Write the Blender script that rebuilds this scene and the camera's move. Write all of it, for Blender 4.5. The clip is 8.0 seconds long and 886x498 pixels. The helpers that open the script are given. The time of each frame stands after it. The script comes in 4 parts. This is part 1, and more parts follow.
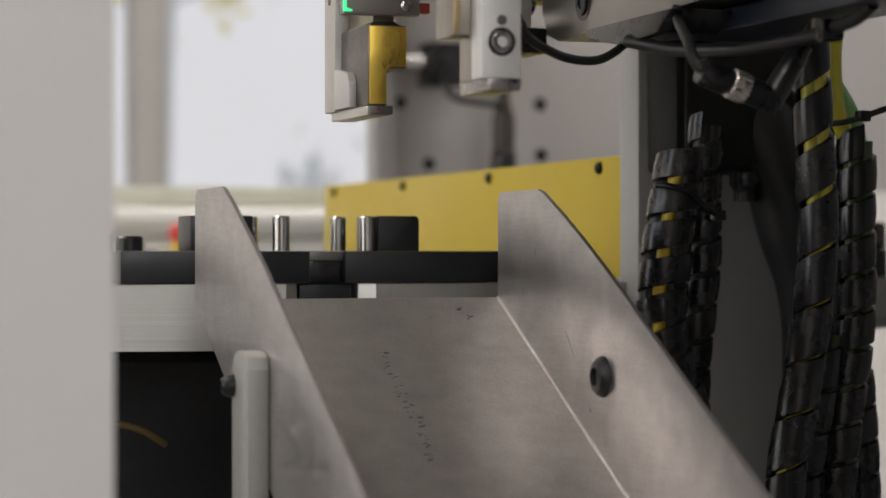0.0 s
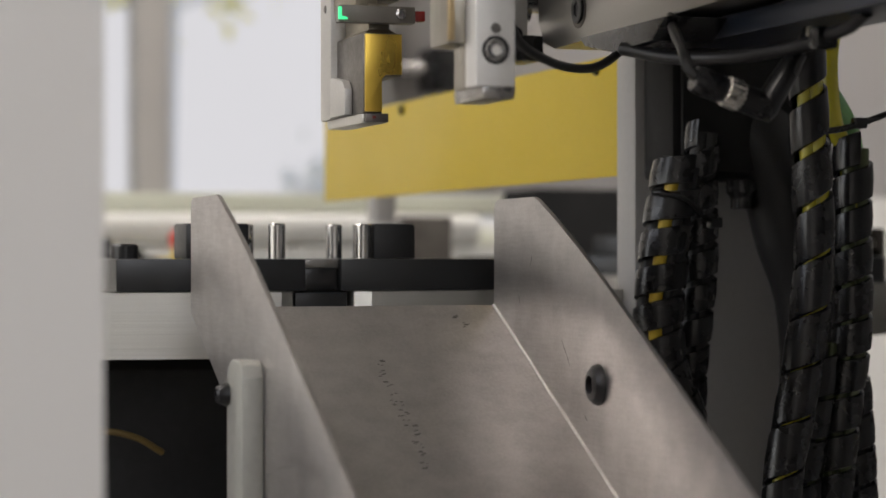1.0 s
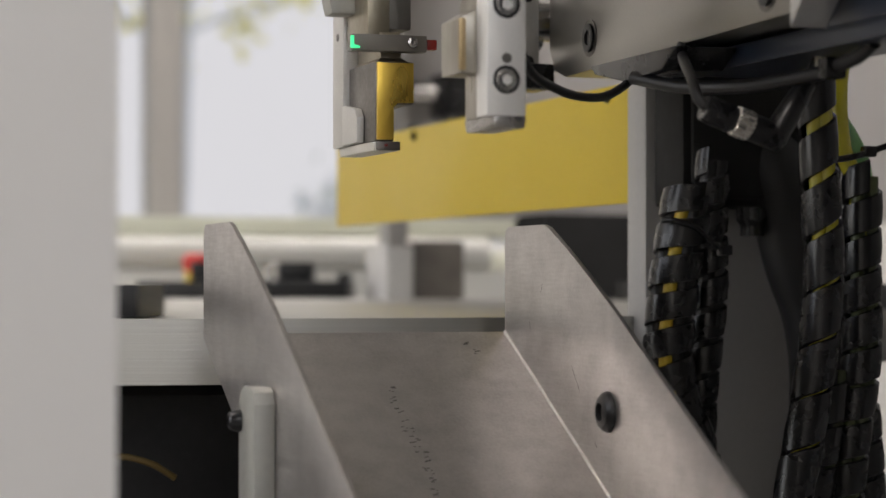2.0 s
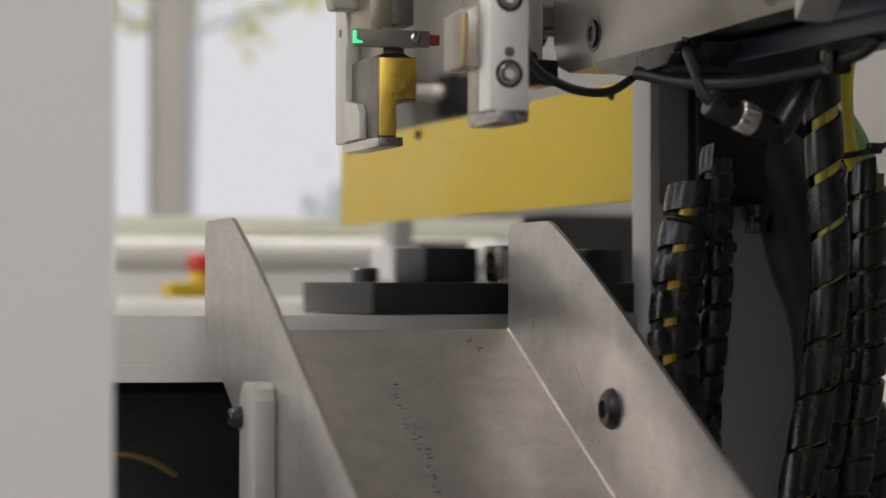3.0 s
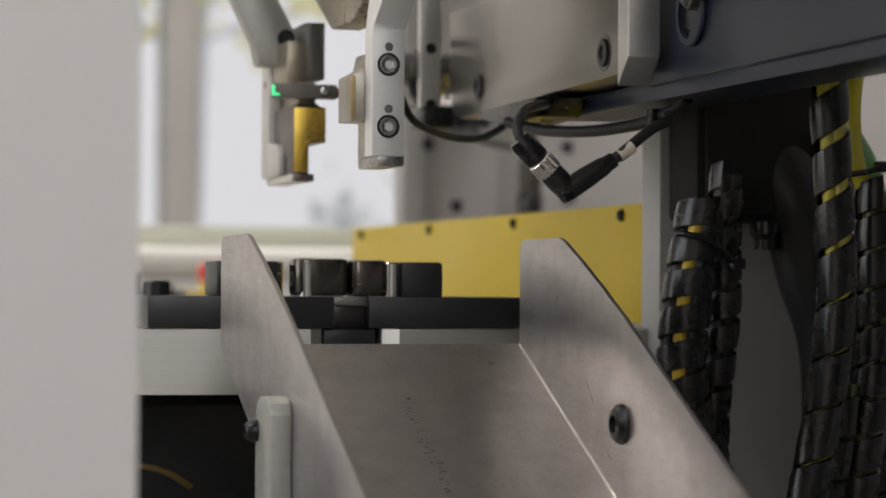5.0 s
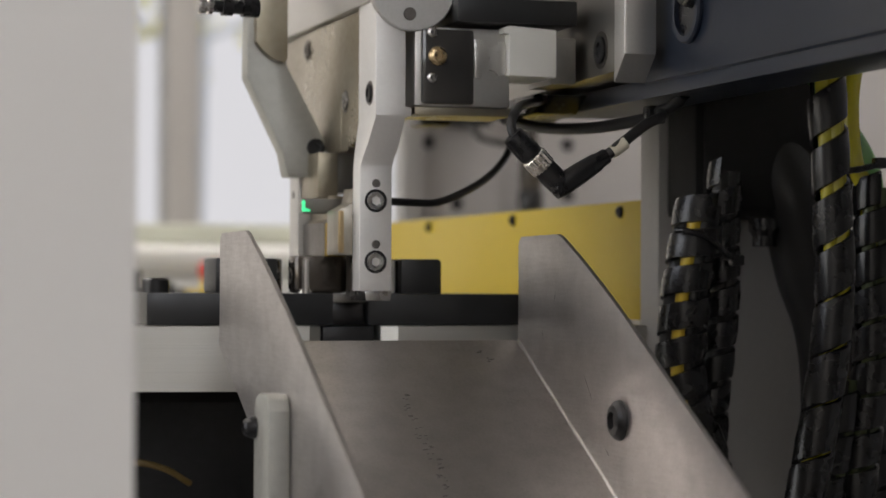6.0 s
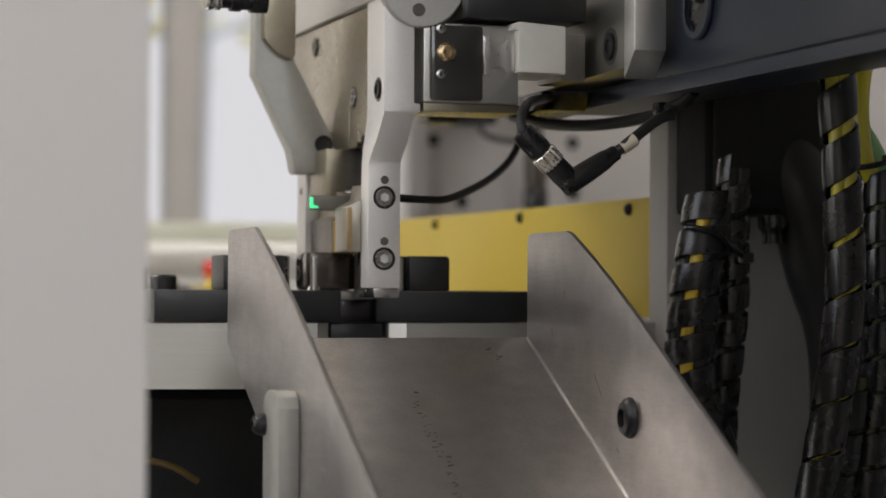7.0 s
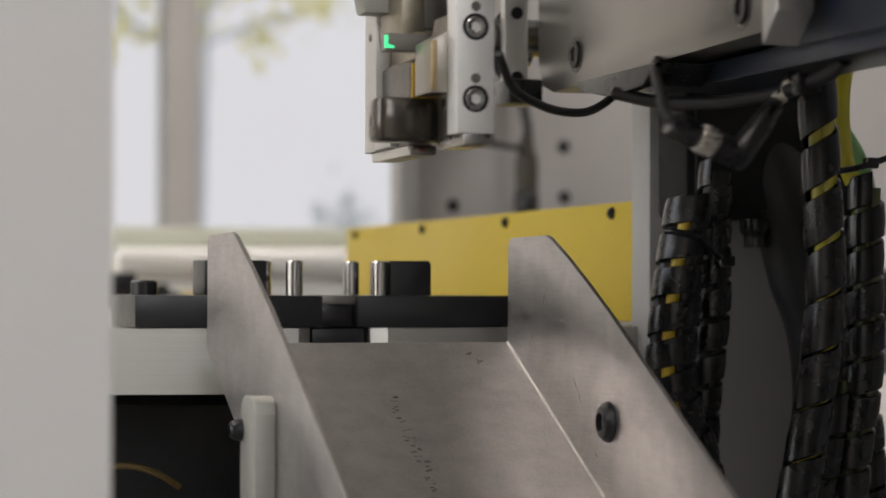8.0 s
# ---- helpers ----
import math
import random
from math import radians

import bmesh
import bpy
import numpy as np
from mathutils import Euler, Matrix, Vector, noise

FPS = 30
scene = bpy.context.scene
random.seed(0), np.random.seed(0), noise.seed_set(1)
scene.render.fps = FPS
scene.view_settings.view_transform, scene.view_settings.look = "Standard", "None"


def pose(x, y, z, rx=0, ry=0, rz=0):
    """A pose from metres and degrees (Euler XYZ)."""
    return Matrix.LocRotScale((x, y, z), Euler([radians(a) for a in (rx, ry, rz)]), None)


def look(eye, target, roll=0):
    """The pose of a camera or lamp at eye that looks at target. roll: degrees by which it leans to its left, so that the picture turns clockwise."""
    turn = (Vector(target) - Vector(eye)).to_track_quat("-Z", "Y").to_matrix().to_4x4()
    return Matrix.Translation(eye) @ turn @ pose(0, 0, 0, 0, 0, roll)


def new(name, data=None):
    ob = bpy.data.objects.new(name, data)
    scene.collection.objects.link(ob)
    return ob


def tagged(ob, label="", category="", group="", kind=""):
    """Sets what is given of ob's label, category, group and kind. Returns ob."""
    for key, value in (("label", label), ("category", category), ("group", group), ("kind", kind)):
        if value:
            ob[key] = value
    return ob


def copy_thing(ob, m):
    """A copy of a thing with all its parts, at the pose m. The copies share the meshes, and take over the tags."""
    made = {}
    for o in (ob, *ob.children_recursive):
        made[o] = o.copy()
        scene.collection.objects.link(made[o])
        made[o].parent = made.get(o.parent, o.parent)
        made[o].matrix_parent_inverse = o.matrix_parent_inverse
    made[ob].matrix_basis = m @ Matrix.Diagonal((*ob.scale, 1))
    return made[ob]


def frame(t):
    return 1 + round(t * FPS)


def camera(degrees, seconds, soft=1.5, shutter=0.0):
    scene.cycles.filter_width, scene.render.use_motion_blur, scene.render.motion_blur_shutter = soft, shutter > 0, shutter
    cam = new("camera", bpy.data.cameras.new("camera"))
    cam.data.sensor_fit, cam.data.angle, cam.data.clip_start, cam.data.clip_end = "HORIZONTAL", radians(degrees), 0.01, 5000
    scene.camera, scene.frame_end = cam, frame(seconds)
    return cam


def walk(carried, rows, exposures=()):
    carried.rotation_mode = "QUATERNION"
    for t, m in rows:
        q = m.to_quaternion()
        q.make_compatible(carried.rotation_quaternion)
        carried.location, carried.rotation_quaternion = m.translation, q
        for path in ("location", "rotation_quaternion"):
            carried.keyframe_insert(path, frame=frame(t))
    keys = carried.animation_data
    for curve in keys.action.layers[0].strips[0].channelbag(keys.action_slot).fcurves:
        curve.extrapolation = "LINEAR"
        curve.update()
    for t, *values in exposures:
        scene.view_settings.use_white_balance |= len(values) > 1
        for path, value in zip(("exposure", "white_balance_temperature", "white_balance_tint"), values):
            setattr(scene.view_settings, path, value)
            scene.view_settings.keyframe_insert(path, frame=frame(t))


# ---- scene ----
cam = camera(22.18, 8.0, soft=1.5, shutter=0.5)
EYE = (0.0, 0.0, 1.1)
# seconds, pitch, yaw, roll in degrees, shift in metres
PATH = [
    (0, 0.000, 0.000, 0.000, 0.0000, 0.0000, 0.0000),
    (0.5, 0.027, 0.006, 0.055, 0.0018, 0.0035, -0.0023),
    (1, 0.107, 0.123, -0.069, 0.0039, -0.0010, 0.0016),
    (1.5, 0.453, 0.306, -0.002, 0.0015, -0.0087, 0.0050),
    (3, 0.759, 0.633, 0.124, 0.0065, -0.0018, 0.0007),
    (3.5, 0.711, 0.742, 0.307, 0.0049, -0.0019, 0.0020),
    (4, 0.839, 0.826, 0.286, 0.0008, -0.0089, 0.0032),
    (4.5, 0.924, 0.774, 0.397, -0.0010, -0.0128, 0.0050),
    (6, 0.875, 0.845, 0.284, 0.0007, -0.0159, 0.0041),
    (6.5, 0.889, 0.877, 0.422, 0.0003, -0.0142, 0.0035),
    (7, 0.853, 0.875, 0.339, -0.0015, -0.0111, 0.0031),
    (7.5, 0.983, 0.982, 0.229, 0.0025, -0.0105, 0.0017),
    (8, 0.961, 0.929, 0.149, 0.0084, -0.0134, 0.0033),
]
walk(cam, [(t, pose(EYE[0] + x, EYE[1] + y, EYE[2] + z, 90.03 + p, 0, -18.1 + w) @ pose(0, 0, 0, 0, 0, r))
           for t, p, w, r, x, y, z in PATH])
cam.data.dof.use_dof = True
cam.data.dof.focus_distance = 1.0
cam.data.dof.aperture_fstop = 9.8

# ---- light ----
world = bpy.data.worlds.new("hall_sky")
scene.world = world
world.use_nodes = True
wn = world.node_tree.nodes
sky = wn.new("ShaderNodeTexSky")
sky.sky_type = "NISHITA"
sky.sun_disc = False
sky.sun_elevation = radians(40)
sky.sun_rotation = radians(200)
world.node_tree.links.new(sky.outputs[0], wn["Background"].inputs[0])
wn["Background"].inputs[1].default_value = 0.2
scene.view_settings.exposure = 0.03


def area_lamp(name, eye, target, sx, sy, watts, colour):
    d = bpy.data.lights.new(name, "AREA")
    d.shape, d.size, d.size_y, d.energy, d.color = "RECTANGLE", sx, sy, watts, colour
    ob = new(name, d)
    ob.matrix_world = look(eye, target)
    return ob


WARM = (1.0, 0.915, 0.855)
for ly, lw in ((-0.55, 11), (1.15, 12), (3.0, 20)):
    for lx in (-0.7, 1.1):
        area_lamp("ceiling_lamp_light", (lx, ly, 3.08), (lx, ly, 0), 0.3, 1.3, lw, WARM)
# added fill lamp from the left, no window is known there
area_lamp("side_fill_light", (-2.3, 0.9, 1.9), (1.0, 1.0, 1.0), 2.4, 1.6, 26, (1.0, 0.925, 0.90))

# added fill lamp behind the viewpoint, to brighten surfaces facing it
area_lamp("rear_fill_light", (0.45, -1.82, 2.2), (0.45, 1.0, 2.0), 1.7, 1.2, 13, (1.0, 0.92, 0.85))


# ---- materials ----
def material(name, colour, rough=0.5, metal=0.0, colour2=None, grain=60.0, blotch=6.0, bump=0.15, stretch=(1, 1, 1),
             emit=None, glass=False, rough_var=0.12, bump_dist=0.0004, coat=0.0, streaks=0.0):
    m = bpy.data.materials.new(name)
    m.use_nodes = True
    n, l = m.node_tree.nodes, m.node_tree.links
    b = n["Principled BSDF"]
    b.inputs["Metallic"].default_value = metal
    b.inputs["Coat Weight"].default_value = coat
    tc = n.new("ShaderNodeTexCoord")
    mp = n.new("ShaderNodeMapping")
    mp.inputs["Scale"].default_value = stretch
    l.new(tc.outputs["Object"], mp.inputs["Vector"])
    big = n.new("ShaderNodeTexNoise")
    big.inputs["Scale"].default_value = blotch
    big.inputs["Detail"].default_value = 5
    fine = n.new("ShaderNodeTexNoise")
    fine.inputs["Scale"].default_value = grain
    fine.inputs["Detail"].default_value = 4
    l.new(tc.outputs["Object"], big.inputs["Vector"])
    l.new(mp.outputs["Vector"], fine.inputs["Vector"])
    c2 = colour2 or tuple(c * 0.8 for c in colour)
    add = n.new("ShaderNodeMath")
    add.operation = "MULTIPLY_ADD"
    l.new(fine.outputs["Fac"], add.inputs[0])
    add.inputs[1].default_value = 0.5
    l.new(big.outputs["Fac"], add.inputs[2])
    rng = n.new("ShaderNodeMapRange")
    rng.inputs["From Min"].default_value = 0.45
    rng.inputs["From Max"].default_value = 1.05
    l.new(add.outputs[0], rng.inputs["Value"])
    mix = n.new("ShaderNodeMix")
    mix.data_type = "RGBA"
    mix.inputs["A"].default_value = (*colour, 1)
    mix.inputs["B"].default_value = (*c2, 1)
    l.new(rng.outputs["Result"], mix.inputs["Factor"])
    l.new(mix.outputs["Result"], b.inputs["Base Color"])
    rr = n.new("ShaderNodeMapRange")
    rr.inputs["To Min"].default_value = max(0.02, rough - rough_var)
    rr.inputs["To Max"].default_value = min(1.0, rough + rough_var)
    l.new(rng.outputs["Result"], rr.inputs["Value"])
    l.new(rr.outputs["Result"], b.inputs["Roughness"])
    if bump:
        bp = n.new("ShaderNodeBump")
        bp.inputs["Strength"].default_value = bump
        bp.inputs["Distance"].default_value = bump_dist
        l.new(fine.outputs["Fac"], bp.inputs["Height"])
        l.new(bp.outputs["Normal"], b.inputs["Normal"])
    if emit:
        b.inputs["Emission Color"].default_value = (*emit[0], 1)
        b.inputs["Emission Strength"].default_value = emit[1]
    if glass:
        b.inputs["Transmission Weight"].default_value = 1.0
        b.inputs["IOR"].default_value = 1.45
    return m




def sheet_material():
    """Worn cold-rolled sheet: blotches, a fine speckle and short scratches in the gloss."""
    m = material("worn_steel_sheet", (0.52, 0.50, 0.487), 0.39, 1.0, (0.40, 0.381, 0.373), 700, 75, 0.10, (1, 1, 1), rough_var=0.05, bump_dist=0.0003)
    n, l = m.node_tree.nodes, m.node_tree.links
    b = n["Principled BSDF"]
    tc = n.new("ShaderNodeTexCoord")
    mp = n.new("ShaderNodeMapping")
    mp.inputs["Rotation"].default_value = (radians(26), 0, radians(28))
    mp.inputs["Scale"].default_value = (900, 60, 900)
    l.new(tc.outputs["Object"], mp.inputs["Vector"])
    sc = n.new("ShaderNodeTexNoise")
    sc.inputs["Scale"].default_value = 1.0
    sc.inputs["Detail"].default_value = 3
    l.new(mp.outputs["Vector"], sc.inputs["Vector"])
    sp = n.new("ShaderNodeTexVoronoi")
    sp.inputs["Scale"].default_value = 520
    l.new(tc.outputs["Object"], sp.inputs["Vector"])
    r1 = n.new("ShaderNodeMapRange")
    r1.inputs["From Min"].default_value, r1.inputs["From Max"].default_value = 0.35, 0.7
    r1.inputs["To Min"].default_value, r1.inputs["To Max"].default_value = -0.07, 0.06
    l.new(sc.outputs["Fac"], r1.inputs["Value"])
    r2 = n.new("ShaderNodeMapRange")
    r2.inputs["From Min"].default_value, r2.inputs["From Max"].default_value = 0.0, 0.5
    r2.inputs["To Min"].default_value, r2.inputs["To Max"].default_value = -0.02, 0.02
    l.new(sp.outputs["Distance"], r2.inputs["Value"])
    old = b.inputs["Roughness"].links[0].from_socket
    a1 = n.new("ShaderNodeMath")
    a2 = n.new("ShaderNodeMath")
    l.new(old, a1.inputs[0])
    l.new(r1.outputs["Result"], a1.inputs[1])
    l.new(a1.outputs[0], a2.inputs[0])
    l.new(r2.outputs["Result"], a2.inputs[1])
    l.new(a2.outputs[0], b.inputs["Roughness"])
    return m


STEEL_SHEET = sheet_material()
# warm tint puts the yellow reflection into the aluminium's colour
REFLECT_TINT_ALU = material("yellow_reflection_aluminium", (0.38, 0.348, 0.28), 0.32, 1.0, (0.32, 0.285, 0.215), 300, 18, 0.06)
MID_STEEL = material("grey_screw_steel", (0.40, 0.385, 0.37), 0.28, 1.0, (0.3, 0.29, 0.28), 300, 40, 0.05)
JAW_GREY = material("ground_jaw_steel", (0.36, 0.335, 0.29), 0.34, 1.0, (0.28, 0.26, 0.22), 200, 30, 0.06, (1, 1, 0.2))
BRACKET_GREY = material("dull_bracket_aluminium", (0.43, 0.43, 0.40), 0.5, 0.8, (0.38, 0.38, 0.35), 300, 20, 0.06)
FINGER_ALU = material("pale_blasted_finger", (0.80, 0.79, 0.77), 0.5, 0.7, (0.74, 0.73, 0.71), 600, 14, 0.06)
ALU = material("machined_aluminium", (0.70, 0.69, 0.66), 0.36, 1.0, (0.6, 0.59, 0.56), 500, 20, 0.08, (1, 1, 0.15))
ALU_RIM = material("turned_aluminium_rim", (0.64, 0.63, 0.59), 0.47, 1.0, (0.56, 0.55, 0.51), 260, 6, 0.22, (0.02, 0.02, 4), rough_var=0.05)
ALU_MATT = material("blasted_aluminium", (0.66, 0.65, 0.63), 0.44, 1.0, (0.59, 0.58, 0.56), 700, 12, 0.1)
ALU_DARK = material("grey_anodised_metal", (0.25, 0.24, 0.228), 0.40, 0.9, (0.20, 0.195, 0.182), 400, 12, 0.08)
BLOCK_ALU = material("satin_slide_block", (0.34, 0.33, 0.305), 0.33, 0.95, (0.31, 0.30, 0.278), 600, 9, 0.0, rough_var=0.03)
GOLD = material("gold_coloured_jaw", (0.86, 0.60, 0.12), 0.30, 1.0, (0.70, 0.47, 0.08), 250, 30, 0.12, (1, 1, 0.2))
BRONZE = material("dull_bronze_edge", (0.46, 0.35, 0.20), 0.38, 1.0, (0.36, 0.27, 0.15), 250, 30, 0.1)
STEEL_DARK = material("dark_tool_steel", (0.22, 0.205, 0.19), 0.40, 1.0, (0.14, 0.13, 0.12), 500, 40, 0.15)
PART_STEEL = material("oiled_brown_steel", (0.11, 0.098, 0.086), 0.22, 0.9, (0.08, 0.071, 0.062), 300, 40, 0.08)
CHROME = material("ground_steel_pin", (0.52, 0.51, 0.50), 0.20, 1.0, (0.42, 0.41, 0.40), 300, 30, 0.03)
NICKEL = material("bright_nickel", (0.80, 0.77, 0.71), 0.24, 1.0, (0.7, 0.67, 0.62), 300, 30, 0.03)
BLACK_PLATE = material("black_anodised_plate", (0.010, 0.011, 0.012), 0.35, 0.0, (0.017, 0.018, 0.02), 400, 18, 0.08)
BLACK_PLASTIC = material("black_plastic", (0.007, 0.007, 0.008), 0.27, 0.0, (0.010, 0.010, 0.011), 200, 30, 0.03, rough_var=0.05)
BLACK_RUBBER = material("black_rubber", (0.008, 0.008, 0.009), 0.45, 0.0, (0.014, 0.014, 0.014), 300, 30, 0.15)
MATT_BLACK = material("matt_black_casting", (0.006, 0.006, 0.006), 0.85, 0.0, (0.009, 0.009, 0.009), 200, 20, 0.1)
BLACK_SCREW = material("black_oxide_screw", (0.02, 0.02, 0.022), 0.33, 0.6, (0.035, 0.035, 0.036), 500, 60, 0.1)
YELLOW = material("yellow_painted_sheet", (0.58, 0.425, 0.013), 0.44, 0.0, (0.53, 0.385, 0.011), 300, 5, 0.05)
YELLOW_TUBE = material("yellow_tube", (0.52, 0.46, 0.03), 0.22, 0.0, (0.42, 0.38, 0.03), 100, 20, 0.03, coat=0.4)
GREEN_TUBE = material("green_tube", (0.20, 0.42, 0.16), 0.22, 0.0, (0.16, 0.34, 0.12), 100, 20, 0.03, coat=0.4)
DULL_GREEN = material("dull_green_tube", (0.07, 0.09, 0.03), 0.3, 0.0, None, 100, 20, 0.03)
YELLOW_CABLE = material("yellow_cable", (0.62, 0.44, 0.03), 0.4, 0.0, None, 100, 20, 0.05)
BLUE_BLACK = material("blue_black_anodised", (0.010, 0.016, 0.030), 0.34, 0.0, (0.013, 0.019, 0.034), 200, 10, 0.0, coat=0.0, rough_var=0.03)
PANEL_GREY = material("light_grey_powder_coat", (0.58, 0.575, 0.565), 0.20, 0.0, (0.57, 0.565, 0.555), 500, 4, 0.1)
PLATE_GREY = material("grey_machine_plate", (0.42, 0.41, 0.395), 0.5, 0.0, (0.37, 0.36, 0.345), 300, 5, 0.1)
BACK_GREY = material("pale_grey_back_wall", (0.47, 0.45, 0.44), 0.55, 0.0, (0.43, 0.41, 0.40), 200, 3, 0.05)
WHITE_WALL = material("white_wall_paint", (0.80, 0.79, 0.77), 0.7, 0.0, (0.76, 0.75, 0.73), 150, 2, 0.1)
CREAM = material("cream_painted_ledge", (0.72, 0.73, 0.62), 0.5, 0.0, (0.66, 0.68, 0.56), 100, 6, 0.05)
WHITE_BOX = material("white_enamel", (0.82, 0.82, 0.78), 0.4, 0.0, (0.78, 0.78, 0.74), 100, 6, 0.05)
CURTAIN = material("grey_window_frame", (0.40, 0.385, 0.37), 0.6, 0.0, (0.35, 0.34, 0.325), 60, 5, 0.05)
FLOOR_GREY = material("grey_epoxy_floor", (0.19, 0.19, 0.185), 0.35, 0.0, (0.15, 0.15, 0.147), 40, 1.2, 0.1)
CEILING_WHITE = material("white_ceiling_paint", (0.78, 0.78, 0.76), 0.8, 0.0, (0.73, 0.73, 0.71), 60, 1.5, 0.1)
RED = material("red_plastic", (0.70, 0.03, 0.02), 0.3, 0.0, (0.6, 0.025, 0.02), 100, 20, 0.02)
YELLOW_PLASTIC = material("yellow_plastic", (0.75, 0.55, 0.03), 0.35, 0.0, None, 100, 20, 0.02)
SENSOR_GREY = material("sensor_housing", (0.20, 0.185, 0.16), 0.4, 0.2, (0.16, 0.145, 0.125), 200, 30, 0.05)
SENSOR_RED = material("translucent_red_cap", (0.30, 0.03, 0.025), 0.3, 0.0, (0.2, 0.02, 0.02), 200, 30, 0.05)
LED_GREEN = material("lit_green_diode", (0.1, 0.8, 0.4), 0.3, 0.0, None, 100, 20, 0.0, emit=((0.06, 1.0, 0.36), 0.8))
# faint red glow paints the sensor light mirrored in the pad
RED_GLINT = material("red_sensor_glint", (0.16, 0.02, 0.015), 0.3, 0.0, None, 100, 20, 0.0, emit=((1.0, 0.04, 0.02), 0.03))
BRASS = material("brass_screw", (0.58, 0.45, 0.27), 0.28, 1.0, (0.48, 0.36, 0.2), 200, 30, 0.05)
PLUG_BROWN = material("dark_brown_plug", (0.06, 0.05, 0.036), 0.4, 0.3, (0.045, 0.037, 0.028), 200, 30, 0.05)
LABEL_WHITE = material("paper_sleeve_label", (0.66, 0.62, 0.5), 0.6, 0.0, None, 200, 30, 0.05)
INK = material("faint_dark_marking", (0.06, 0.058, 0.054), 0.5, 0.4, (0.2, 0.19, 0.18), 900, 200, 0.0)
SMOKED = material("smoked_cover_plastic", (0.028, 0.027, 0.026), 0.12, 0.0, (0.04, 0.038, 0.036), 100, 30, 0.03, coat=0.5)
SKY_GLOW = material("overcast_sky_backdrop", (0.05, 0.05, 0.05), 0.9, 0.0, None, 10, 2, 0.0, emit=((0.96, 0.94, 0.97), 0.69))
LAMP_GLOW = material("lamp_diffuser", (0.8, 0.8, 0.8), 0.6, 0.0, None, 100, 3, 0.0, emit=((1.0, 0.95, 0.88), 3.0))
# bark coloured pale to imitate the overexposed view outside
WASHED_BARK = material("overexposed_bark", (0.72, 0.71, 0.70), 0.8, 0.0, (0.62, 0.61, 0.60), 40, 6, 0.2)
DULL_CABLE = material("dull_yellow_cable", (0.13, 0.085, 0.02), 0.5, 0.0, None, 100, 20, 0.05)
# yellow lightened in the colour, for the glare outside the window
LEAF_YELLOW = material("overexposed_yellow_leaf", (0.92, 0.86, 0.42), 0.6, 0.0, (0.88, 0.80, 0.36), 60, 9, 0.1)


def let_light_through(m, share):
    """Thin leaves pass light on to their other side."""
    n, l = m.node_tree.nodes, m.node_tree.links
    b = n["Principled BSDF"]
    tl = n.new("ShaderNodeBsdfTranslucent")
    l.new(b.inputs["Base Color"].links[0].from_socket, tl.inputs["Color"])
    mx = n.new("ShaderNodeMixShader")
    mx.inputs[0].default_value = share
    l.new(b.outputs[0], mx.inputs[1])
    l.new(tl.outputs[0], mx.inputs[2])
    l.new(mx.outputs[0], n["Material Output"].inputs["Surface"])


# leaf colour washed out to stand for overexposure outdoors
LEAF_WASHED = material("overexposed_grey_green_leaf", (0.86, 0.87, 0.82), 0.6, 0.0, (0.78, 0.79, 0.74), 60, 9, 0.1)
let_light_through(LEAF_YELLOW, 0.9)
let_light_through(LEAF_WASHED, 0.9)


# ---- mesh builders (millimetres in, metres out) ----
MM = 0.001
ORIGIN = {}


def thing(name, at, label, category, group="", kind=""):
    ob = new(name)
    ob.empty_display_size = 0.02
    ob.location = [c * MM for c in at]
    ORIGIN[ob] = Vector(at) * MM
    return tagged(ob, label, category, group, kind)


def part(name, bm, mat, parent=None, label="", smooth=20):
    """One mesh object under a thing or a part; its vertices are given in world millimetres."""
    top = parent
    while top is not None and top.parent is not None:
        top = top.parent
    at = ORIGIN.get(top, Vector((0, 0, 0)))
    for v in bm.verts:
        v.co = v.co * MM - at
    bmesh.ops.recalc_face_normals(bm, faces=bm.faces)
    for f in bm.faces:
        f.smooth = True
    me = bpy.data.meshes.new(name)
    bm.to_mesh(me)
    bm.free()
    me.set_sharp_from_angle(angle=radians(smooth))
    me.materials.append(mat)
    ob = new(name, me)
    if parent is not None:
        ob.parent = parent
    if label:
        tagged(ob, label)
    return ob


def single(name, bm, mat, label, category, group="", kind=""):
    return tagged(part(name, bm, mat), label, category, group, kind)


def chamfer(bm, w, seg=2, angle=25):
    if w <= 0:
        return bm
    es = [e for e in bm.edges if len(e.link_faces) == 2 and e.calc_face_angle(0) > radians(angle)]
    bmesh.ops.bevel(bm, geom=es, offset=w, segments=seg, profile=0.6, affect="EDGES", clamp_overlap=True)
    return bm


def box(x0, x1, y0, y1, z0, z1, bev=0.6, into=None):
    bm = bmesh.new()
    bmesh.ops.create_cube(bm, size=1, matrix=Matrix.Translation(((x0 + x1) / 2, (y0 + y1) / 2, (z0 + z1) / 2))
                          @ Matrix.Diagonal((x1 - x0, y1 - y0, z1 - z0, 1)))
    chamfer(bm, bev)
    return join(into, bm)


def join(into, bm):
    if into is None:
        return bm
    vs = {}
    for v in bm.verts:
        vs[v] = into.verts.new(v.co)
    for f in bm.faces:
        into.faces.new([vs[v] for v in f.verts])
    bm.free()
    return into


